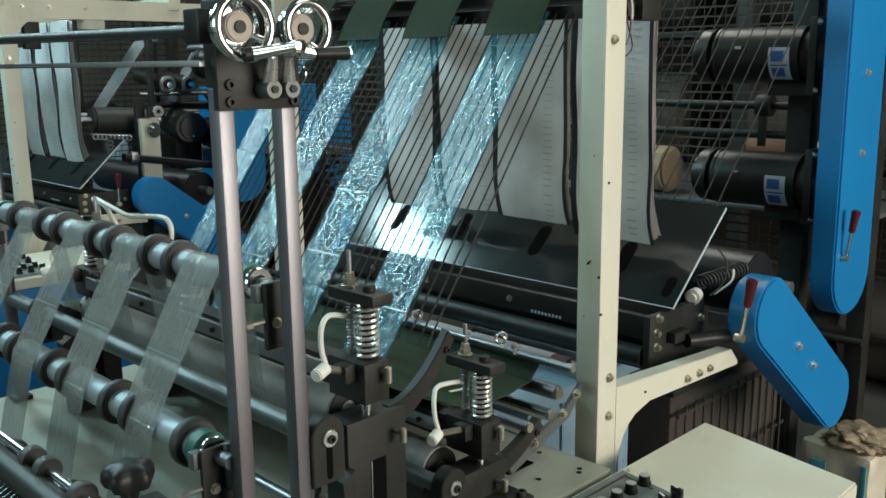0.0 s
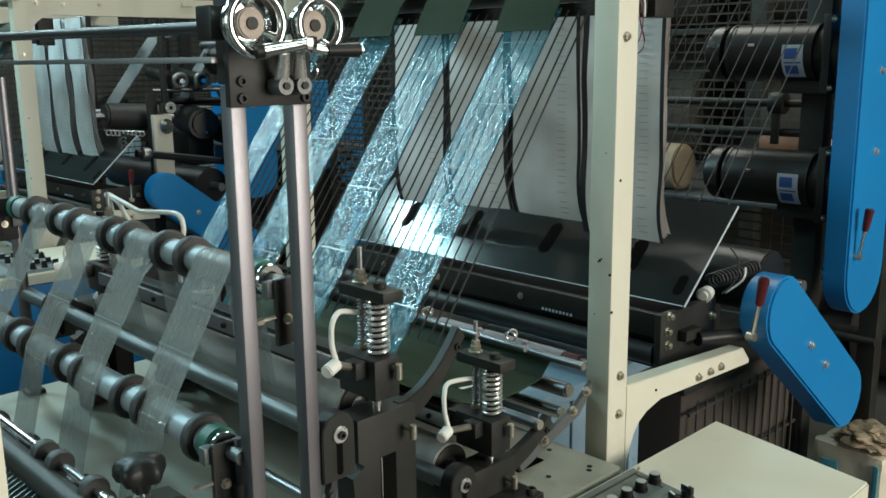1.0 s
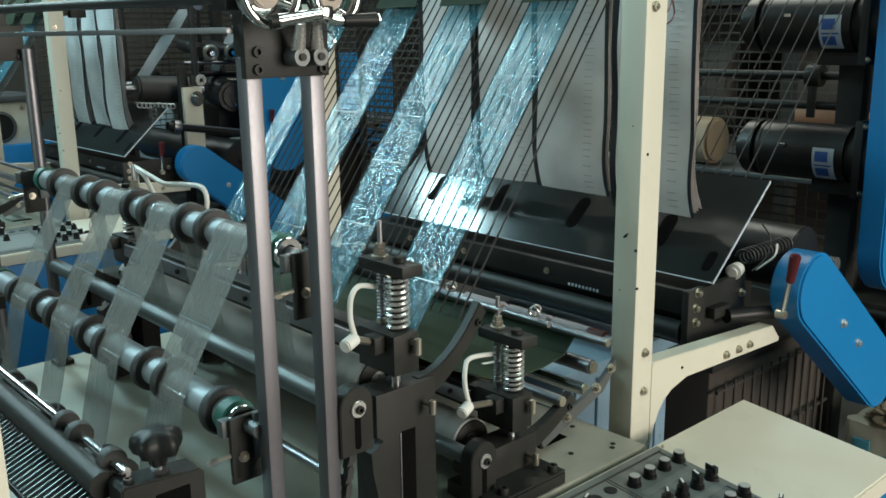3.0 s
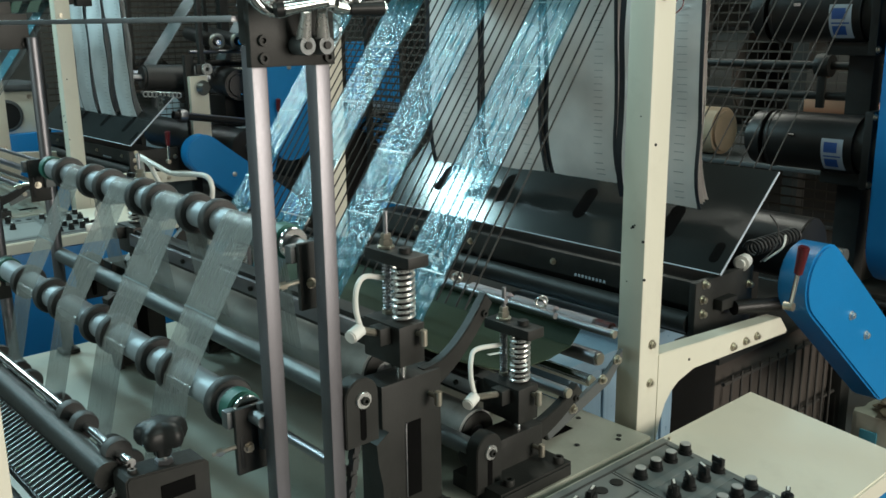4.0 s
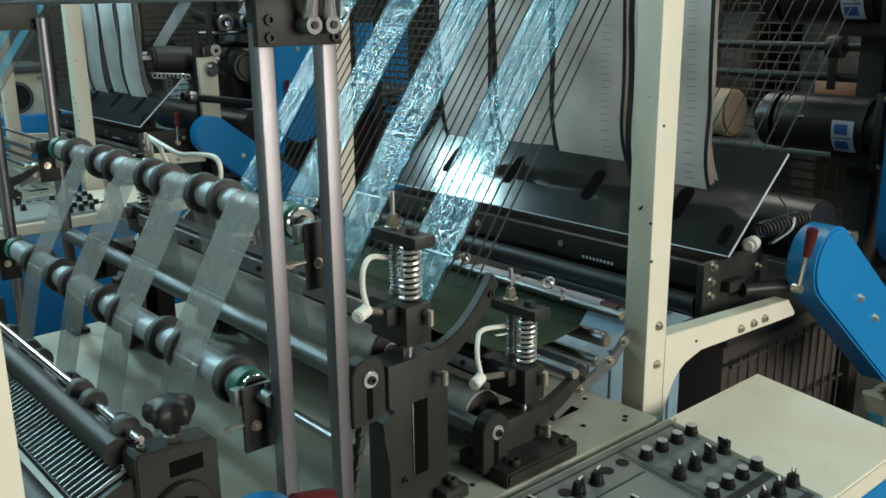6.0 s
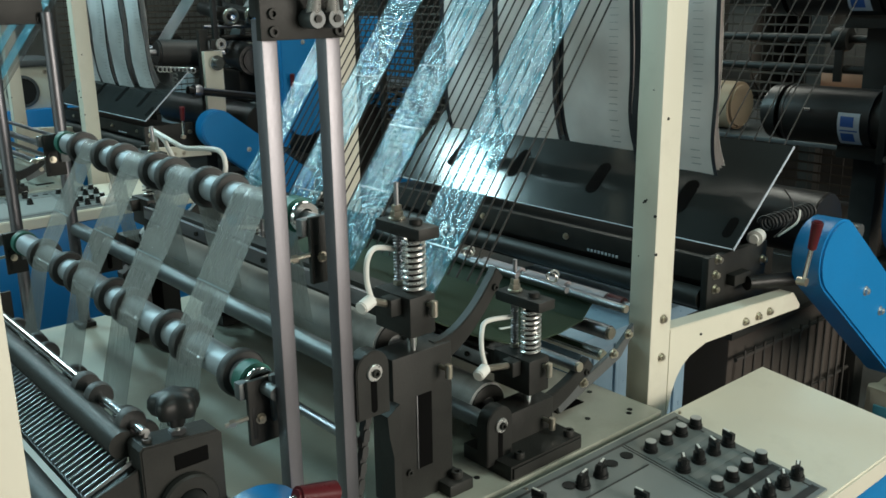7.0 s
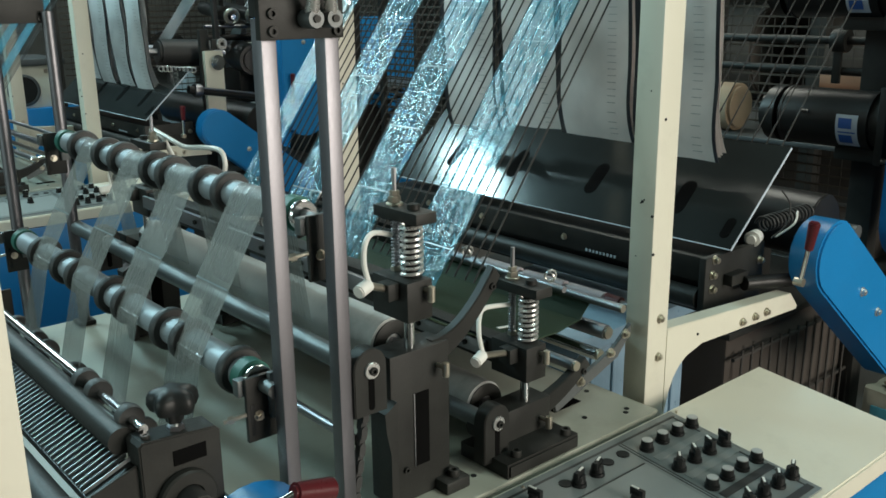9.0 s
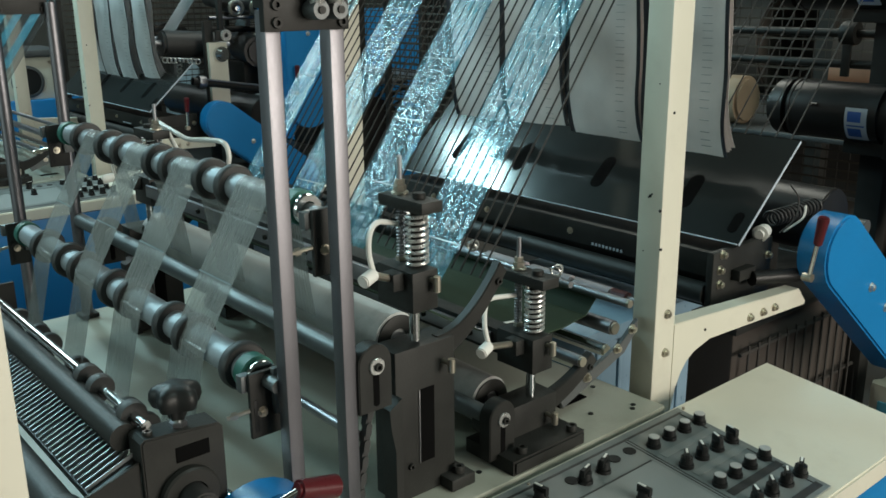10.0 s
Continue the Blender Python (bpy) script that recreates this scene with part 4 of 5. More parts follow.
for f in ((0, 2, 4, 6), (1, 3, 5, 7), (0, 2, 3, 1), (2, 4, 5, 3), (4, 6, 7, 5), (6, 0, 1, 7)):
    own.faces.new([v[i] for i in f])
bmesh.ops.recalc_face_normals(own, faces=own.faces)
part("plate", own, PLATE, tray)
edge = bmesh.new()
for a, b, ya, yb in ((P0, P1, 1.1405, 1.1420),):
    q = [a, b, b + nrm, a + nrm]
    f = [edge.verts.new((p.x, ya, p.z)) for p in q]
    g = [edge.verts.new((p.x, yb, p.z)) for p in q]
    edge.faces.new(f), edge.faces.new(g[::-1])
    for i in range(4):
        edge.faces.new((f[i], f[(i + 1) % 4], g[(i + 1) % 4], g[i]))
# label white on the edge stands in for its bright glint
part("glint_edge", edge, LABEL, tray, "plate edge painted pale for its bright glint")
# thin pale rod paints the bright line along the front edge
part("front_edge", rod((1.8802, 1.144, 0.9630), (1.8802, 2.43, 0.9630), 0.0018, 8), LABEL, tray)
# slots are black patches laid on the plate, shaded by colour alone
for y, u, half, r in ((1.179, 0.18, 0.018, 0.013), (1.345, 0.38, 0.034, 0.021), (1.640, 0.41, 0.034, 0.021), (1.955, 0.42, 0.034, 0.021), (2.235, 0.42, 0.034, 0.021)):
    c = P0.lerp(P1, u) + nrm * 1.05
    slot = plate_xz(stadium((-half, 0), (half, 0), r), -0.0006, 0.0006, 0)
    turn = Matrix.Translation((c.x, y, c.z)) @ Matrix(((along.x * 0 + (P1 - P0).normalized().x, nrm.normalized().x, 0, 0), (0, 0, 1, 0), ((P1 - P0).normalized().z, nrm.normalized().z, 0, 0), (0, 0, 0, 1)))
    bmesh.ops.transform(slot, matrix=turn, verts=slot.verts)
    part("slot", slot, HOLE, tray)
REPEAT.append(tray)


def bag_stack(y0, y1, seed, mat, bottom):
    """A bundle of finished bags hung from the top: bent leaves with black print down one side, a black strip for the
    dark gap down the other, and tick marks.
    """
    c = (y0 + y1) / 2
    ob = thing("bag_stack", (1.915, c, 1.78), "hanging stack of white printed bags curling at the foot", "bag stack", "hanging bag stacks")
    for k in range(5):
        x = 1.900 + 0.007 * k
        foot = bottom + 0.012 + 0.004 * k + 0.006 * noise.noise(Vector((seed, k, 0)))
        bend = 0.030 + 0.004 * k
        prof = [(x, 1.78), (x - 0.004, 1.6), (x + 0.002, 1.42), (x + 0.004, 1.30)]
        prof += [(x + 0.004 - 0.004 * t + bend * (t ** 2.6), 1.30 + (foot - 1.30) * t) for t in (0.2, 0.4, 0.55, 0.7, 0.8, 0.88, 0.95, 1.0)]
        s = 0.004 * noise.noise(Vector((seed * 3, k * 2.3, 1)))
        leaf = part("bag", sheet(line_xz(prof, 0.03), y0 + s, y1 + s, 14, 0.0006, 0.010, seed + k * 0.4, 6.0), mat, ob)
        if k == 0:
            face = [(px - 0.004, pz) for px, pz in line_xz(prof, 0.012)]
            part("side_strip", sheet(line_xz([(px + 0.001, pz) for px, pz in prof], 0.03), y0 + s - 0.010, y0 + s - 0.0005, 1, 0.002, 0.010, seed, 6.0), BAGEDGE, leaf, "black edge strip, print on one side and dark gap on the other")
            # far strip is no print: black painted for the dark gap beside the stack
            part("side_strip", sheet(line_xz([(px + 0.004, pz) for px, pz in prof], 0.03), y1 + s + 0.0005, y1 + s + 0.020, 1, 0.002, 0.010, seed, 6.0), BAGEDGE, leaf, "black edge strip, print on one side and dark gap on the other")
            mark = None
            for col in (0.14,):
                for px, pz in line_xz(prof, 0.017)[2:-2]:
                    yy = y0 + s + (y1 - y0) * col
                    w = 0.010 * noise.noise(Vector((px * 6, (yy + 0.013) * 9 + seed, pz * 6)))
                    if mark is None:
                        mark = part("tick_mark", box(-0.0018, 0.0018, 0, 0.026, 0, 0.0008, 0), TICK, leaf, "", False)
                        mark.data.transform(Matrix.Translation(ORIGIN[ob.name]))
                        tick = mark
                    else:
                        tick = new("tick_mark", mark.data)
                        tick.parent = leaf
                    tick.location = Vector((px + w - 0.0062, yy, pz)) - ORIGIN[ob.name]
    part("hang_bar", rod((1.93, y0 + 0.03, 1.78), (1.93, y1 - 0.03, 1.78), 0.007, 12), STEEL, ob)
    return ob


STACKS = []
for i, (y0, y1, foot) in enumerate(((1.240, 1.456, 1.090), (1.498, 1.728, 1.112), (1.755, 1.965, 1.116), (1.995, 2.205, 1.10))):
    STACKS.append(bag_stack(y0, y1, i * 5.0, BAG, foot))

# ---- blue guards, motors ----


def belt_guard(c0, c1, r, r1, y0, y1, handle, label):
    ob = thing("belt_guard", ((c0[0] + c1[0]) / 2, y1, c1[1]), label, "belt guard", "blue belt guards")
    part("cover", plate_xz(stadium(c0, c1, r, r1), y0, y1, 0.006), BLUE, ob)
    dx, dz = c1[0] - c0[0], c1[1] - c0[1]
    for u in (0.35, 0.58):
        part("bolt", hexbolt((c0[0] + dx * u, y0, c0[1] + dz * u), SOUTH, 0.0095, 0.008), SPRING, ob)
    hx, hz = handle
    part("lever", rod((hx, y0 - 0.012, hz), (hx - 0.004, y0 - 0.026, hz + 0.085), 0.0055, 14), CHROME, ob)
    part("grip", rod((hx - 0.004, y0 - 0.026, hz + 0.080), (hx - 0.006, y0 - 0.036, hz + 0.148), 0.0095, 18, 0.0135, 0.003), RED, ob, "dark red plastic grip")
    part("pivot", rod((hx, y0 - 0.02, hz), (hx, y0 + 0.002, hz), 0.010, 16), ZINC, ob)
    return ob


REPEAT.append(belt_guard((2.125, 0.925), (2.575, 0.580), 0.095, 0.097, 0.995, 1.075, (1.925, 0.910), "blue enamelled belt guard with a red-gripped lever"))
tall_guard = belt_guard((2.795, 0.915), (2.785, 1.95), 0.14, 0.14, 1.06, 1.135, (2.70, 0.97), "tall blue enamelled belt guard with a red-gripped lever")
REPEAT.append(tall_guard)
belt_guard((0.517, 0.822), (0.470, 0.40), 0.092, 0.092, 0.965, 1.030, (0.30, 0.70), "small blue belt guard beside the roller tower")
solid("drive_axle", rod((1.93, 1.128, 0.872), (2.13, 1.058, 0.862), 0.018, 20), DARK, "black axle into the belt guard", "axle")

motor = thing("motor", (2.76, 1.4, 1.09), "black drive motor with a white and blue label", "motor", "drive motors")
mx, mz, mr = 2.78, 1.178, 0.089
part("body", rod((mx, 1.22, mz), (mx, 1.50, mz), mr, 40), DARK, motor)
part("end_bell", rod((mx, 1.5005, mz), (mx, 1.585, mz), mr * 1.0, 40, mr * 0.95, 0.022), DARK, motor)
part("collar", ring((mx, 1.492, mz), (mx, 1.506, mz), mr * 1.03, mr * 0.8, 40), DARK, motor)
part("flange", box(mx - 0.085, mx + 0.085, 1.165, 1.19, mz - 0.12, mz + 0.11, 0.004), BLACK, motor)
part("gear_head", rod((mx, 1.125, mz), (mx, 1.2195, mz), mr * 0.88, 32), BLACK, motor)
lab = bmesh.new()
for a0, a1, ya, yb, lift, nm in ((165, 235, 1.245, 1.312, 0.0012, 0),):
    rows = [[lab.verts.new((mx + (mr + lift) * math.cos(radians(a)), y, mz + (mr + lift) * math.sin(radians(a)))) for y in (ya, yb)] for a in range(a0, a1 + 1, 5)]
    for p, q in zip(rows, rows[1:]):
        lab.faces.new((p[0], p[1], q[1], q[0]))
tag = part("label", lab, LABEL, motor, "white label with blue bars")
for a0, a1, ya, yb in ((172, 192, 1.262, 1.303), (205, 225, 1.262, 1.303), (198, 201, 1.251, 1.304)):
    own = bmesh.new()
    rows = [[own.verts.new((mx + (mr + 0.0022) * math.cos(radians(a)), y, mz + (mr + 0.0022) * math.sin(radians(a)))) for y in (ya, yb)] for a in range(a0, a1 + 1, 1)]
    for p, q in zip(rows, rows[1:]):
        own.faces.new((p[0], p[1], q[1], q[0]))
    part("print_bar", own, LABELBLUE, tag)
part("badge", box(mx - mr - 0.004, mx - mr + 0.002, 1.40, 1.422, mz + 0.02, mz + 0.03, 0.001), CHROME, motor)
for z in (mz - 0.105, mz + 0.095):
    part("bolt", hexbolt((mx - 0.075, 1.165, z), SOUTH, 0.008, 0.006), ZINC, motor)
part("mount", box(mx - 0.02, mx + 0.08, 1.19, 1.34, mz - 0.125, mz - mr * 0.93, 0.003), BLACK, motor)
REPEAT.append(motor)
upper_motor = copy_thing(motor, Matrix.Translation((0, 0.012, 0.392)) @ motor.matrix_basis)
REPEAT.append(upper_motor)

# ---- back of the machine: rails, mesh, shelves ----
rack = thing("rear_rack", (3.3, 1.8, 0), "dark steel rack behind the motors", "rack")
for x, y in ((3.05, 1.12), (3.05, 2.42), (3.75, 1.12), (3.75, 2.42)):
    part("upright", box(x - 0.03, x + 0.03, y - 0.03, y + 0.03, 0, 2.3, 0.003), BLACK, rack)
for z in (0.62, 1.30, 1.40, 2.1):
    part("rail", rod((3.02, 1.09, z), (3.02, 2.45, z), 0.014, 14), BLACK, rack)
part("shelf", box(3.02, 3.78, 1.1, 2.44, 1.03, 1.045, 0.002), GALV, rack)
REPEAT.append(rack)
mast = thing("motor_mast", (2.89, 1.29, 0), "black steel mast that carries the motors", "mast")
part("column", box(2.862, 2.93, 1.25, 1.33, 0.013, 2.1, 0.004), BLACK, mast)
part("base_plate", box(2.80, 3.0, 1.20, 1.38, 0, 0.0125, 0.002), BLACK, mast)
for z in (1.10, 1.49, 1.75):
    part("clamp_band", box(2.856, 2.936, 1.244, 1.336, z, z + 0.03, 0.002), GALV, mast)
REPEAT.append(mast)
mesh_guard = thing("mesh_guard", (3.4, 1.9, 1.0), "dusty wire mesh guard behind the rack", "mesh guard")
for y in (0.965, 2.51):
    part("post", box(3.385, 3.415, y, y + 0.03, 0, 2.42, 0.002), BLACK, mesh_guard)
for count, size, step in ((32, (0.003, 0.0022, 1.65), (0, 0.047, 0)), (44, (0.006, 1.50, 0.007), (0, 0, 0.0375))):
    first = None
    for k in range(count):
        if first is None:
            first = part("wire", box(3.395, 3.395 + size[0], 1.0, 1.0 + size[1], 0.75, 0.75 + size[2], 0), GRILLE if size[2] > 1 else WIREDARK, mesh_guard, "", False)
        else:
            wire = new("wire", first.data)
            wire.parent, wire.location = mesh_guard, Vector(step) * k
REPEAT.append(mesh_guard)
copy_thing(mesh_guard, Matrix.Translation((-0.35, 1.52, 0)) @ mesh_guard.matrix_basis)
for y in (1.48, 1.24):
    hang = thing("clamp_hanger", (2.98, y, 1.36), "black clamp hanging on the rear rail", "clamp", "rear rail clamps")
    part("clamp", ring((3.02, y - 0.025, 1.40), (3.02, y + 0.025, 1.40), 0.04, 0.0145, 20), BLACK, hang)
    part("strap", box(3.0, 3.012, y - 0.014, y + 0.014, 1.26, 1.37, 0.002), BLACK, hang)
solid("cardboard_box", box(3.10, 3.28, 1.33, 1.585, 1.0455, 1.285, 0.006), CARD, "copper brown carton on the rear shelf", "carton")
# plain roll put in place of a rounded brownish sack
solid("brown_roll", rod((3.14, 1.905, 1.136), (3.14, 2.05, 1.136), 0.090, 36, bevel=0.012), PAPER, "brown roll on the rear shelf, standing in for a rounded sack", "reel")
under = thing("film_reel", (2.45, 1.6, 0.93), "dark wound film reel under the cords", "reel")
part("winding", rod((2.50, 1.22, 0.90), (2.50, 2.35, 0.90), 0.095, 36, bevel=0.004), DARK, under)
part("core", rod((2.50, 1.12, 0.90), (2.50, 2.42, 0.90), 0.022, 18), GALV, under)
for y in (1.45, 2.15):
    part("cradle", box(2.42, 2.58, y - 0.03, y + 0.03, 0.6402, 0.8085, 0.004), BLACK, under)
REPEAT.append(under)
coilp = thing("coiled_cable", (2.28, 1.25, 0.96), "black coiled cable beside the plate", "cable")
n = 160
line = [Vector((2.19 + 0.24 * i / n, 1.24 + 0.020 * math.cos(i * 0.5), 0.955 + 0.020 * math.sin(i * 0.5))) for i in range(n)]
part("coil", tube_along(bmesh.new(), line, 0.0035, 6), RUBBER, coilp)
wire = thing("loose_wire", (2.16, 1.16, 0.97), "thin loose wires beside the plate", "wires")
part("wire", sweep([(2.08, 1.15, 0.955), (2.13, 1.14, 0.985), (2.16, 1.15, 1.03), (2.13, 1.16, 1.07)], 0.0022), RUBBER, wire)
part("wire", sweep([(2.10, 1.15, 0.955), (2.16, 1.14, 0.975), (2.20, 1.15, 0.985), (2.22, 1.16, 1.0)], 0.003), HOSE, wire)
part("plug", rod((2.00, 1.16, 0.962), (2.05, 1.17, 0.965), 0.021, 20, 0.017, 0.009), WHITEPL, wire)
red = thing("red_wire", (1.55, 1.08, 1.60), "thin red and white wires by the post top", "wires")
part("wire", sweep([(1.52, 1.075, 1.70), (1.545, 1.07, 1.63), (1.565, 1.072, 1.585), (1.53, 1.075, 1.56), (1.518, 1.08, 1.545)], 0.0016), RED, red)
part("wire", sweep([(1.525, 1.075, 1.70), (1.55, 1.068, 1.65), (1.55, 1.072, 1.60), (1.52, 1.078, 1.57)], 0.0016), RED, red)
part("wire", sweep([(1.53, 1.075, 1.73), (1.555, 1.07, 1.68), (1.56, 1.07, 1.64)], 0.002), HOSE, red)

sack = thing("paper_sack", (2.95, 1.05, 0), "crumpled printed paper sack standing on the floor", "sack")
own = box(2.82, 3.00, 0.965, 1.19, 0.002, 0.31, 0.02)
bmesh.ops.subdivide_edges(own, edges=own.edges, cuts=5, use_grid_fill=True)
for vtx in own.verts:
    k = 0.016 * noise.noise(vtx.co * 16)
    vtx.co += Vector((k, k * 0.7, k * 0.5 if vtx.co.z > 0.02 else 0))
part("body", own, SACK, sack)
own = bmesh.new()
bmesh.ops.create_icosphere(own, subdivisions=5, radius=0.5)
for vtx in own.verts:
    k = 1 + 0.30 * noise.fractal(vtx.co * 4.5, 0.9, 2.1, 5)
    vtx.co = Vector((2.90 + vtx.co.x * 0.17 * k, 1.025 + vtx.co.y * 0.20 * k, 0.338 + vtx.co.z * 0.085 * k))
part("crumpled_top", own, PAPER, sack, "crumpled brown paper top")
for ya, yb, za, zb in ((1.10, 1.155, 0.12, 0.26), (0.972, 0.99, 0.03, 0.28), (1.03, 1.09, 0.16, 0.22)):
    part("print_patch", box(2.808, 2.817, ya, yb, za, zb, 0.003), SACKBLUE, sack)

# ---- grooved feed roller in front ----
feed = thing("feed_comb", (0.33, 1.5, 0.96), "black comb of thin fins under a feed bar", "comb")
part("feed_bar", rod((0.373, 1.0795, 1.007), (0.373, 2.3, 1.007), 0.0185, 28), BLACK, feed)
part("back_shaft", rod((0.395, 1.060, 1.024), (0.395, 2.3, 1.024), 0.0065, 18), CHROME, feed)
for y in (1.105, 1.215, 1.265):
    part("collar", ring((0.395, y - 0.009, 1.024), (0.395, y + 0.009, 1.024), 0.019, 0.0063, 26), RUBBER, feed)
fin = None
for k in range(88):
    if fin is None:
        fin = part("fin", plate_xz([(0.374, 0.993), (0.374, 0.987), (0.313, 0.962), (0.312, 0.967)], 1.060, 1.0612, 0), FINE, feed, smooth=False)
    else:
        twin = new("fin", fin.data)
        twin.parent = feed
        twin.location = (0, 0.0135 * k, 0)
part("backing", plate_xz([(0.374, 0.982), (0.314, 0.957), (0.315, 0.945), (0.376, 0.970)], 1.055, 2.3, 0), KNOB, feed)
part("lower_shaft", rod((0.290, 0.99, 0.930), (0.290, 2.3, 0.930), 0.021, 24), RUBBER, feed)
part("lower_sleeve", ring((0.290, 1.03, 0.930), (0.290, 1.09, 0.930), 0.026, 0.0205, 24), RUBBER, feed)
for y in (1.05, 2.28):
    part("end_cheek", plate_xz([(0.27, 0.74), (0.376, 0.74), (0.376, 0.985), (0.27, 0.95)], y - 0.006, y, 0.001), BLACK, feed)
block = thing("bearing_block", (0.43, 1.06, 0.74), "black bearing block with a lobed clamp knob", "bearing block")
part("block", plate_xz([(0.377, 0.7405), (0.488, 0.7405), (0.488, 1.002), (0.482, 1.009), (0.382, 1.017), (0.377, 1.012)], 1.035, 1.078, 0.002), BLACK, block)
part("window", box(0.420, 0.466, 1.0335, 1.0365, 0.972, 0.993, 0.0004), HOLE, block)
part("bearing", ring((0.432, 1.020, 0.925), (0.432, 1.0345, 0.925), 0.040, 0.022, 36), BLACK, block)
part("shaft_end", rod((0.432, 0.985, 0.925), (0.432, 1.034, 0.925), 0.020, 28, bevel=0.003), RUBBER, block)
part("stud", rod((0.436, 1.056, 1.00), (0.436, 1.056, 1.036), 0.006, 14), CHROME, block)
part("hex_nut", rod((0.436, 1.056, 1.010), (0.436, 1.056, 1.019), 0.0115, 6, bevel=0.001), STEEL, block)
own = bmesh.new()
n = 60
loops = []
for z, s in ((1.024, 0.34), (1.038, 0.42), (1.042, 0.90), (1.050, 1.0), (1.060, 0.97), (1.066, 0.86), (1.070, 0.62), (1.072, 0.3)):
    loops.append([own.verts.new((0.436 + s * 0.031 * (1 + 0.13 * math.cos(5 * a)) * math.cos(a), 1.056 + s * 0.031 * (1 + 0.13 * math.cos(5 * a)) * math.sin(a), z)) for a in (2 * math.pi * i / n for i in range(n))])
for a, b in zip(loops, loops[1:]):
    for i in range(n):
        own.faces.new((a[i], a[(i + 1) % n], b[(i + 1) % n], b[i]))
own.faces.new(loops[0][::-1]), own.faces.new(loops[-1])
bmesh.ops.recalc_face_normals(own, faces=own.faces)
part("lobed_knob", own, KNOB, block, "black five-lobed knob")
part("screw", capscrew((0.392, 1.050, 1.0162), UP, 0.006), BLACK, block)
tongue = thing("chain", (0.765, 1.07, 0.9), "short black drive chain by the press pedestal", "chain")
for k in range(12):
    z = 0.935 - 0.0135 * k
    x = 0.742 - 0.0022 * k
    part("link", plate_xz(stadium((x, z), (x - 0.002, z - 0.012), 0.0055), 1.056 + 0.003 * (k % 2), 1.068 + 0.003 * (k % 2), 0), RUBBER, tongue)

# near cream post beside the camera, handle box at its foot
stand = thing("near_stand", (0.10, 0.63, 0), "cream enamelled stand post close to the camera", "post")
part("upright", box(0.072, 0.142, 0.60, 0.67, 0, 2.2, 0.004), CREAM, stand)
part("foot", box(0.05, 0.17, 0.575, 0.695, 0, 0.012, 0.003), CREAM, stand)
lever = thing("red_lever", (0.57, 0.955, 0.91), "dark red lever grip fixed to the small blue guard", "lever")
part("grip", rod((0.540, 0.945, 0.926), (0.606, 0.950, 0.905), 0.0135, 18, 0.0165, 0.004), RED, lever)
part("stem", rod((0.500, 0.966, 0.900), (0.545, 0.945, 0.924), 0.0055, 14), CHROME, lever)

# air hoses at the far press end
for k, pts in enumerate((((0.90, 2.138, 1.250), (0.90, 2.08, 1.238), (0.90, 2.05, 1.215), (0.90, 2.018, 1.18), (0.90, 2.005, 1.11)),
                         ((0.90, 2.14, 1.250), (0.895, 2.11, 1.235), (0.89, 2.095, 1.20), (0.885, 2.10, 1.16), (0.885, 2.09, 1.09)),
                         ((0.90, 2.13, 1.252), (0.90, 2.04, 1.238), (0.90, 1.96, 1.228), (0.90, 1.86, 1.238), (0.90, 1.79, 1.240), (0.90, 1.770, 1.215), (0.90, 1.785, 1.17), (0.90, 1.80, 1.09)))):
    hose = solid("air_hose", sweep(pts, 0.0055), HOSE, "white bent air hose at the press end", "hose", group="air hoses")

# black housing added in place of the dark clutter low behind the belt guards
base = thing("dark_housing", (2.55, 1.8, 0), "added black housing in place of dark clutter behind the belt guards", "housing")
part("body", box(2.16, 2.95, 1.30, 2.30, 0.02, 0.62, 0.01), HALLDARK, base)
part("top_flange", box(2.14, 2.97, 1.28, 2.32, 0.6205, 0.64, 0.003), BLACK, base)
for k in range(15):
    part("grille_wire", rod((2.18 + 0.052 * k, 1.262, 0.10), (2.20 + 0.052 * k, 1.272, 0.58), 0.004, 6), GRILLE, base)
for z in (0.12, 0.34, 0.56):
    part("grille_bar", rod((2.16, 1.276, z), (2.95, 1.276, z), 0.006, 8), GRILLE, base)
for x in (2.25, 2.5, 2.85):
    part("foot", box(x - 0.05, x + 0.05, 1.32, 1.42, 0, 0.0195, 0), BLACK, base)
REPEAT.append(base)
# racking and panel are made up as a dark backdrop
store = thing("backdrop_racking", (4.3, 2.0, 0), "added dark racking with black reels, a backdrop for the dim rear", "racking")
for y in (-0.2, 1.0, 2.2, 3.4):
    part("upright", box(4.25, 4.33, y - 0.04, y + 0.04, 0, 2.6, 0.004), BLACK, store)
for z in (0.3, 1.0, 1.7, 2.4):
    part("shelf", box(4.2, 4.9, -0.3, 3.5, z - 0.03, z, 0.004), BLACK, store)
for z in (0.0, 0.7 + 0.3, 1.7):
    for y in (0.05, 0.62, 1.45, 2.05, 2.75):
        part("reel", rod((4.5, y - 0.2, z + 0.26), (4.5, y + 0.2, z + 0.26), 0.25, 28, bevel=0.01), HALLDARK, store)
rearwall = box(4.95, 5.05, -1.5, 4.2, 0, 3.2, 0.004)
solid("dark_backdrop", rearwall, HALLDARK, "dark panel added as a backdrop behind the racking", "partition", "structure")

# ---- the second machine ----
SHIFT = {near_post.name: (0.030, 0, 0), far_post.name: (0.030, 0, 0), tray.name: (-0.075, 0, 0.02), tall_guard.name: (-0.11, 0, 0.05)}
for ob in REPEAT:
    copy_thing(ob, Matrix.Translation(NEXT + Vector(SHIFT.get(ob.name, (0, 0, 0)))) @ ob.matrix_basis)
FAR = []
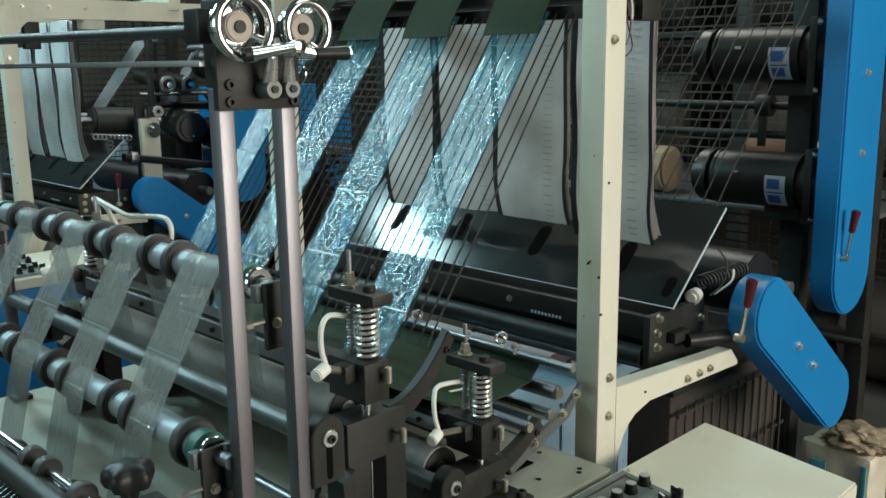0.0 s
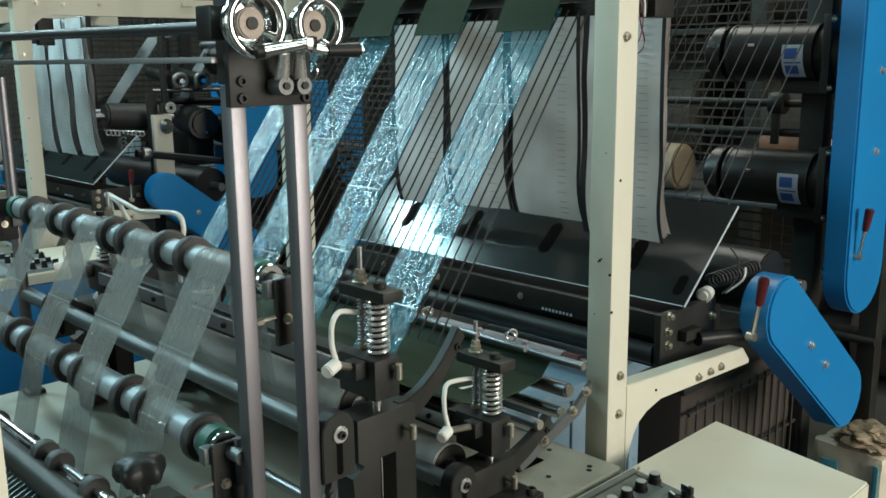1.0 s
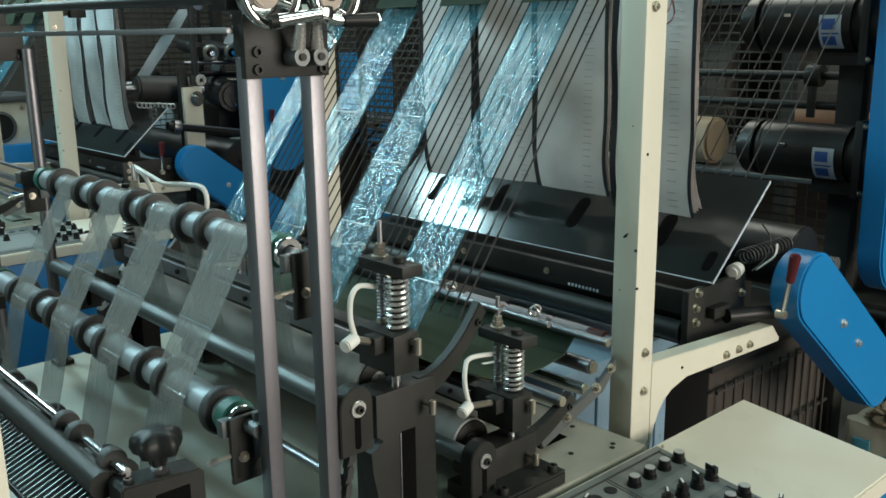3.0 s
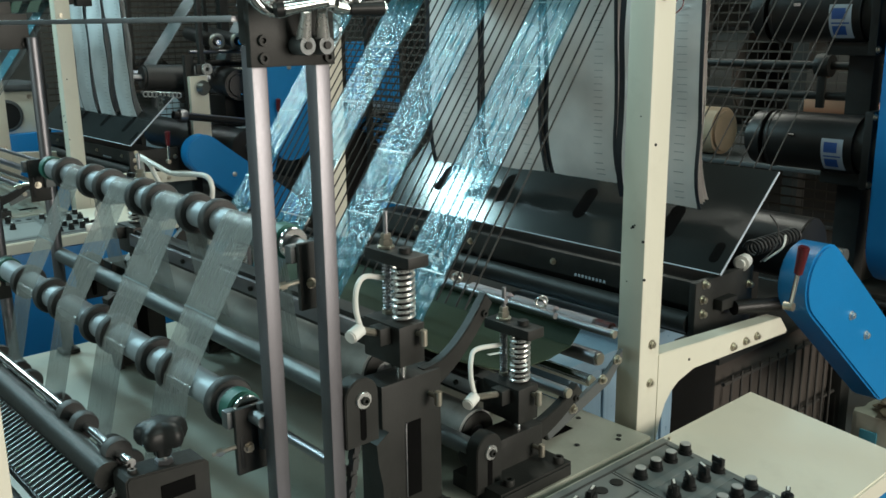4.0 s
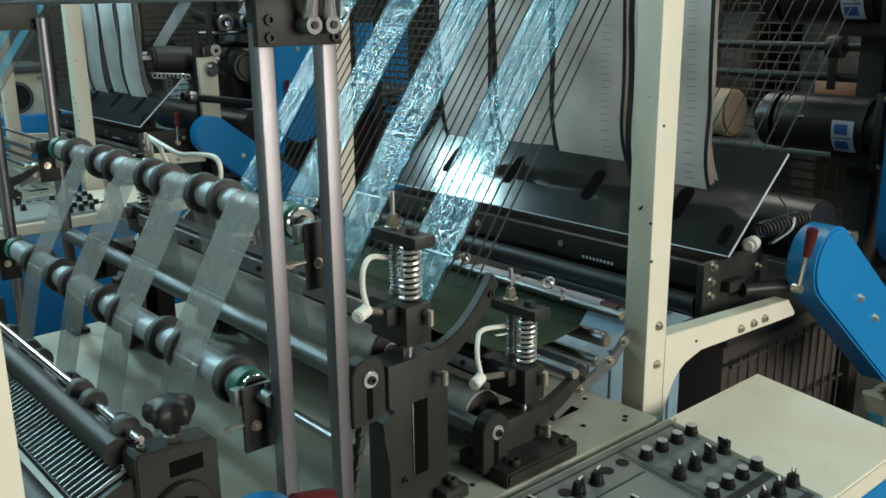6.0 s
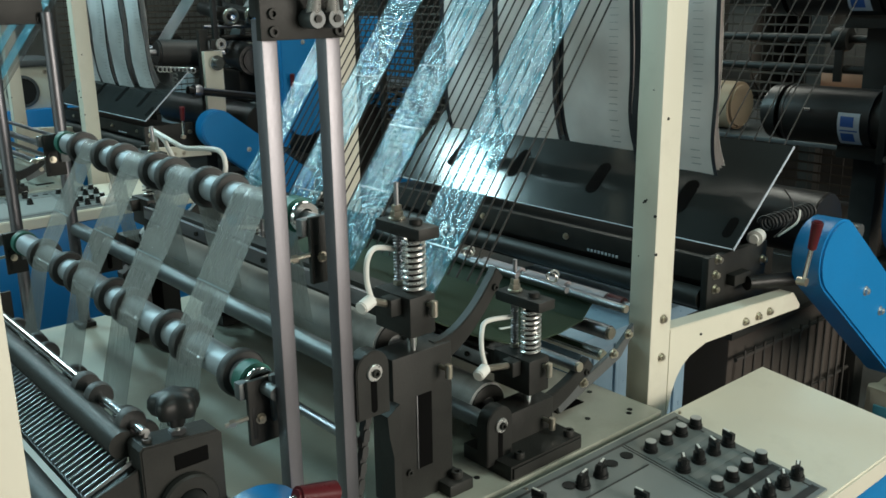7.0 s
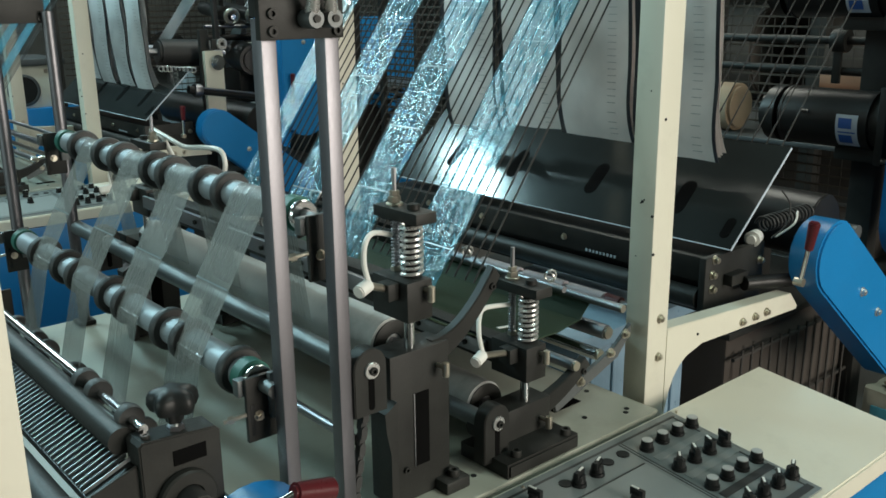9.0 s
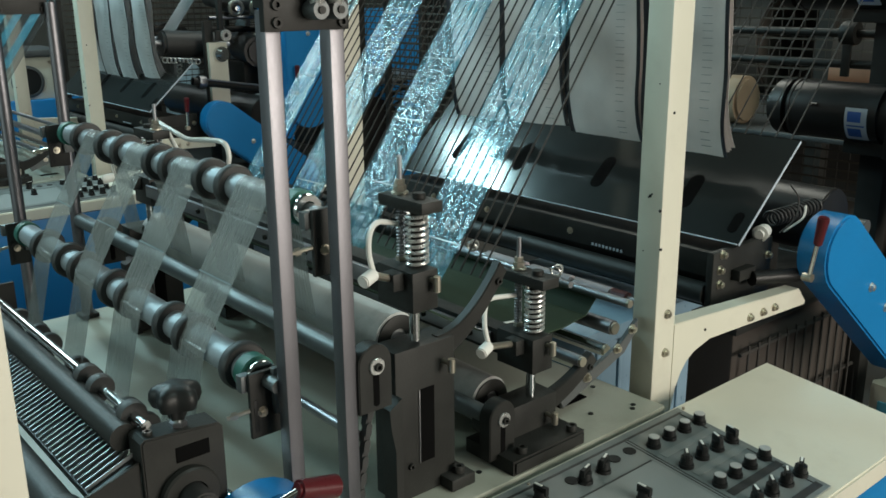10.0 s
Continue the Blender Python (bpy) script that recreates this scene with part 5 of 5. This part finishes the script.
for i, (y0, y1, foot) in enumerate(((4.53, 4.72, 1.06), (4.77, 4.96, 1.05), (5.01, 5.20, 1.06), (5.25, 5.44, 1.06))):
    FAR.append(bag_stack(y0, y1, 40 + i * 3.0, BAGTWO, foot))

extra = thing("cream_bracket", (2.25, 4.5, 1.06), "cream bracket plate with chromed locking knob", "bracket")
part("plate", box(2.225, 2.33, 4.50, 4.53, 0.86, 1.29, 0.004), CREAM, extra)
part("knob", rod((2.285, 4.47, 1.23), (2.285, 4.50, 1.23), 0.04, 20, bevel=0.004), CHROME, extra)
part("post", box(2.22, 2.27, 4.5301, 4.56, 0, 1.40, 0.003), BLACK, extra)
part("knob_cap", rod((2.285, 4.445, 1.23), (2.285, 4.47, 1.23), 0.026, 18, bevel=0.004), CHROME, extra)
part("arm", box(2.255, 2.335, 4.47, 4.49, 1.30, 1.352, 0.008), BLACK, extra)
part("washer", ring((2.308, 4.455, 1.326), (2.308, 4.469, 1.326), 0.030, 0.012, 20), SPRING, extra)
blue = thing("blue_cabinet", (3.6, 5.2, 0), "blue enamelled cabinet behind the fan cage", "cabinet")
part("body", box(3.15, 4.10, 5.0, 5.5, 0.05, 1.42, 0.012), BLUE, blue)
part("plinth", box(3.17, 4.08, 5.02, 5.48, 0, 0.0495, 0), BLACK, blue)
cage = thing("fan_cage", (3.3, 4.8, 0.6), "black ribbed fan cage behind the film webs", "fan cage")
for k in range(16):
    a = math.pi * k / 15
    part("rib", sweep([(3.28 - 0.36 * math.cos(a), 4.40, 0.66 + 0.40 * math.sin(a)), (3.28 - 0.34 * math.cos(a), 4.55, 0.66 + 0.38 * math.sin(a)), (3.28 - 0.2 * math.cos(a), 4.66, 0.66 + 0.22 * math.sin(a))], 0.011, 6), BLACK, cage)
part("drum", rod((3.28, 4.56, 0.62), (3.28, 4.95, 0.62), 0.30, 32), DARK, cage)
part("hoop", torus((3.28, 4.40, 0.66), (0, 1, 0), 0.36, 0.012, 40, 8), GALV, cage)
part("stand", box(3.1, 3.5, 4.6, 4.9, 0, 0.33, 0.01), BLACK, cage)

copy_thing(mesh_guard, Matrix.Translation((3.15, 6.0, 1.05)) @ Matrix.Rotation(radians(90), 4, "Z"))
copy_thing(mesh_guard, Matrix.Translation((2.55, 5.75, 1.35)) @ Matrix.Rotation(radians(78), 4, "Z"))


def slant_belt(x0, z0, x1, z1, y, w, label):
    """A flat grey belt slanting between two small rollers."""
    ob = thing("slant_belt", (x0, y, z0), label, "belt", "slanting belts of the second machine")
    part("band", sheet(line_xz([(x0, z0), (x1, z1)], 0.05), y, y + w, 3, 0.006, 0.004, 3.0), GALV, ob)
    for x, z in ((x0, z0), (x1, z1)):
        part("end_roller", rod((x, y - 0.04, z), (x, y + w + 0.04, z), 0.028, 20), STEEL, ob)
        part("hanger", box(x - 0.012, x + 0.012, y + w + 0.041, y + w + 0.06, z - 0.02, 1.95, 0.002), BLACK, ob)
    return ob


slant_belt(2.18, 1.28, 2.52, 1.72, 4.88, 0.16, "flat grey belt slanting between two rollers")
slant_belt(2.74, 1.30, 2.98, 1.66, 5.10, 0.12, "narrow grey belt slanting between two rollers")
for x in (2.555, 2.690):
    spin = thing("brass_roller", (x, 4.8, 1.458), "dark roller with a bright brass end ring", "roller", "brass-ended rollers")
    part("barrel", rod((x, 4.80, 1.458), (x + 0.16, 5.45, 1.50), 0.040, 24), DARK, spin)
    part("end_ring", torus((x, 4.795, 1.458), (0.24, 1, 0.06), 0.036, 0.011, 28, 8), ZINC, spin, "bright brass end ring")
    part("axle", rod((x - 0.012, 4.75, 1.455), (x, 4.80, 1.458), 0.014, 14), CHROME, spin)
brace = thing("roller_carrier", (2.62, 4.78, 1.42), "slim steel carrier bars under the brass-ended rollers", "bars")
part("bar", rod((2.40, 4.83, 1.405), (3.10, 4.83, 1.395), 0.010, 12), STEEL, brace)
part("bar", rod((2.40, 4.90, 1.340), (3.10, 4.90, 1.330), 0.018, 12), BLACK, brace)
for x in (2.45, 2.80):
    part("strut", rod((x, 4.84, 1.41), (x + 0.11, 4.86, 1.26), 0.008, 10), GALV, brace)
drum = thing("black_roll", (2.2, 4.75, 1.28), "thick black covered roll above the hook row", "roll")
part("barrel", rod((2.06, 4.72, 1.285), (2.36, 4.70, 1.268), 0.070, 32, bevel=0.012), RUBBER, drum)
part("axle", rod((1.98, 4.725, 1.289), (2.44, 4.695, 1.264), 0.018, 16), STEEL, drum)
part("hanger", box(2.395, 2.42, 4.70, 4.73, 1.20, 1.80, 0.002), BLACK, drum)
hooks = thing("hook_row", (2.08, 4.5, 1.21), "row of small bright wire hooks", "hooks")
part("bar", rod((1.96, 4.51, 1.226), (2.17, 4.51, 1.206), 0.006, 10), GALV, hooks)
for k in range(9):
    part("hook", torus((1.98 + 0.022 * k, 4.50, 1.214 - 0.0021 * k), (0.6, 0.8, 0.1), 0.013, 0.0035, 14, 6), SPRING, hooks)
stub = thing("black_motor", (2.57, 4.62, 1.22), "round black motor end behind the steel tubes", "motor")
part("body", rod((2.57, 4.58, 1.222), (2.66, 4.95, 1.235), 0.085, 32, bevel=0.02), DARK, stub)
part("foot", box(2.54, 2.70, 4.72, 4.90, 0.98, 1.16, 0.004), BLACK, stub)
part("badge", box(2.563, 2.577, 4.574, 4.579, 1.17, 1.18, 0.001), CHROME, stub)
shaft = thing("cross_shaft", (2.2, 4.4, 1.08), "glossy black shaft beside the cream bracket", "shaft")
part("shaft", rod((2.07, 4.40, 1.110), (2.62, 4.42, 1.020), 0.020, 20), DARK, shaft)
part("collar", ring((2.10, 4.401, 1.105), (2.14, 4.4025, 1.0985), 0.034, 0.019, 24), STEEL, shaft)
# thin steel rod laid on the shaft to stand in for its gleam
part("gleam_line", rod((2.15, 4.385, 1.112), (2.55, 4.40, 1.046), 0.005, 8), STEEL, shaft)

# ---- the third machine, far behind ----
far = thing("machine_cabinet", (2.0, 7.2, 0), "cream steel cabinet with a round opening", "cabinet")
part("body", box(1.80, 2.32, 7.0, 7.6, 0.80, 1.10, 0.008), CREAM, far)
part("top", box(1.78, 2.34, 6.98, 7.62, 1.1005, 1.15, 0.008), GALV, far)
part("base", box(1.70, 2.40, 6.95, 7.65, 0, 0.7995, 0.01), BLUE, far, "blue enamelled base")
part("opening", ring((2.03, 6.985, 0.93), (2.03, 7.002, 0.93), 0.115, 0.095, 32), GALV, far)
part("drum", rod((2.03, 6.990, 0.93), (2.03, 7.004, 0.93), 0.094, 30), KNOB, far)
for x, z in ((1.86, 1.06), (2.0, 1.06), (2.2, 1.06)):
    part("bolt", hexbolt((x, 7.0, z), SOUTH, 0.012, 0.008), ZINC, far)

for x, z, r in ((2.78, 1.20, 0.15), (3.22, 1.09, 0.12)):
    roll = thing("film_roll", (x, 6.2, z), "dark wound film roll on a steel spindle", "film roll", "film rolls of the third machine")
    part("winding", rod((x - 0.10, 5.95, z), (x - 0.02, 6.5, z), r, 36, bevel=0.006), DARK, roll)
    part("spindle", rod((x - 0.13, 5.75, z), (x + 0.01, 6.7, z), 0.025, 16), STEEL, roll)
    part("stand", box(x - 0.05, x + 0.03, 6.52, 6.60, 0, z + 0.06, 0.004), BLACK, roll)
rear = thing("machine_cabinet", (4.3, 8.3, 0), "pale grey-blue steel cabinet of the third machine", "cabinet")
part("body", box(3.75, 4.75, 8.0, 8.6, 0.06, 1.08, 0.01), GREYBLUE, rear)
part("top", box(3.72, 4.78, 7.97, 8.63, 1.0805, 1.12, 0.006), CREAM, rear)
part("plinth", box(3.78, 4.72, 8.03, 8.57, 0, 0.0595, 0), BLACK, rear)
for k in range(4):
    part("vent_slot", box(3.92 + 0.18 * k, 4.04 + 0.18 * k, 7.996, 8.001, 0.80, 0.83, 0), KNOB, rear)


# ---- what moves ----
def motions():
    """The press heads rise and fall about twice a second, each new bag kicks its stack up and the stacks sway, the webs tremble as they are drawn."""
    period, lift = 0.5124, 0.036
    for head in HEADS:
        rest = head.matrix_basis.copy()
        rows = []
        for k in range(151):
            t = k / 15
            off = abs((t - 0.19) / period - round((t - 0.19) / period))
            u = min(1.0, max(0.0, (0.335 - off) / 0.215))
            rows.append((t, Matrix.Translation((0, 0, lift * u * u * (3 - 2 * u))) @ rest))
        walk(head, rows)
    for i, stack in enumerate(STACKS + FAR):
        rest = stack.matrix_basis.copy()
        rows = []
        for k in range(151):
            t = k / 15
            slow = math.sin(2 * math.pi * t / 2.9 + i * 2.1)
            beat = round((t - 9.0) / period)
            off = abs(t - 9.0 - beat * period)
            force = {-14: 1.0, -12: 0.5, -7: 1.0, -4: 0.5, 0: 1.0, 1: 1.0, 2: 1.0}.get(beat, 0.1) if i == 0 else 0.8 + 0.2 * math.sin(beat * 2.4 + i)
            kick = force * math.cos(math.pi * off / 0.34) ** 2 if off < 0.17 else 0.0
            rows.append((t, Matrix.Translation((0, 0, 0.052 * kick)) @ rest @ pose(0, 0, 0, 0.3 * slow, 0.6 * slow - 1.8 * kick, 0.8 * slow)))
        walk(stack, rows)
    for i, web in enumerate(WEBS + FILMS):
        rest = web.matrix_basis.copy()
        rows = []
        for k in range(101):
            t = k / 10
            pull = math.sin(2 * math.pi * t / period + i * 0.6)
            flut = math.sin(2 * math.pi * t / 0.37 + i * 1.9)
            tremble = outward * (0.0008 * flut) + along * (0.003 * pull) if web in WEBS else Vector((0, 0.0006 * flut, 0))
            rows.append((t, Matrix.Translation(tremble) @ rest))
        walk(web, rows)


motions()
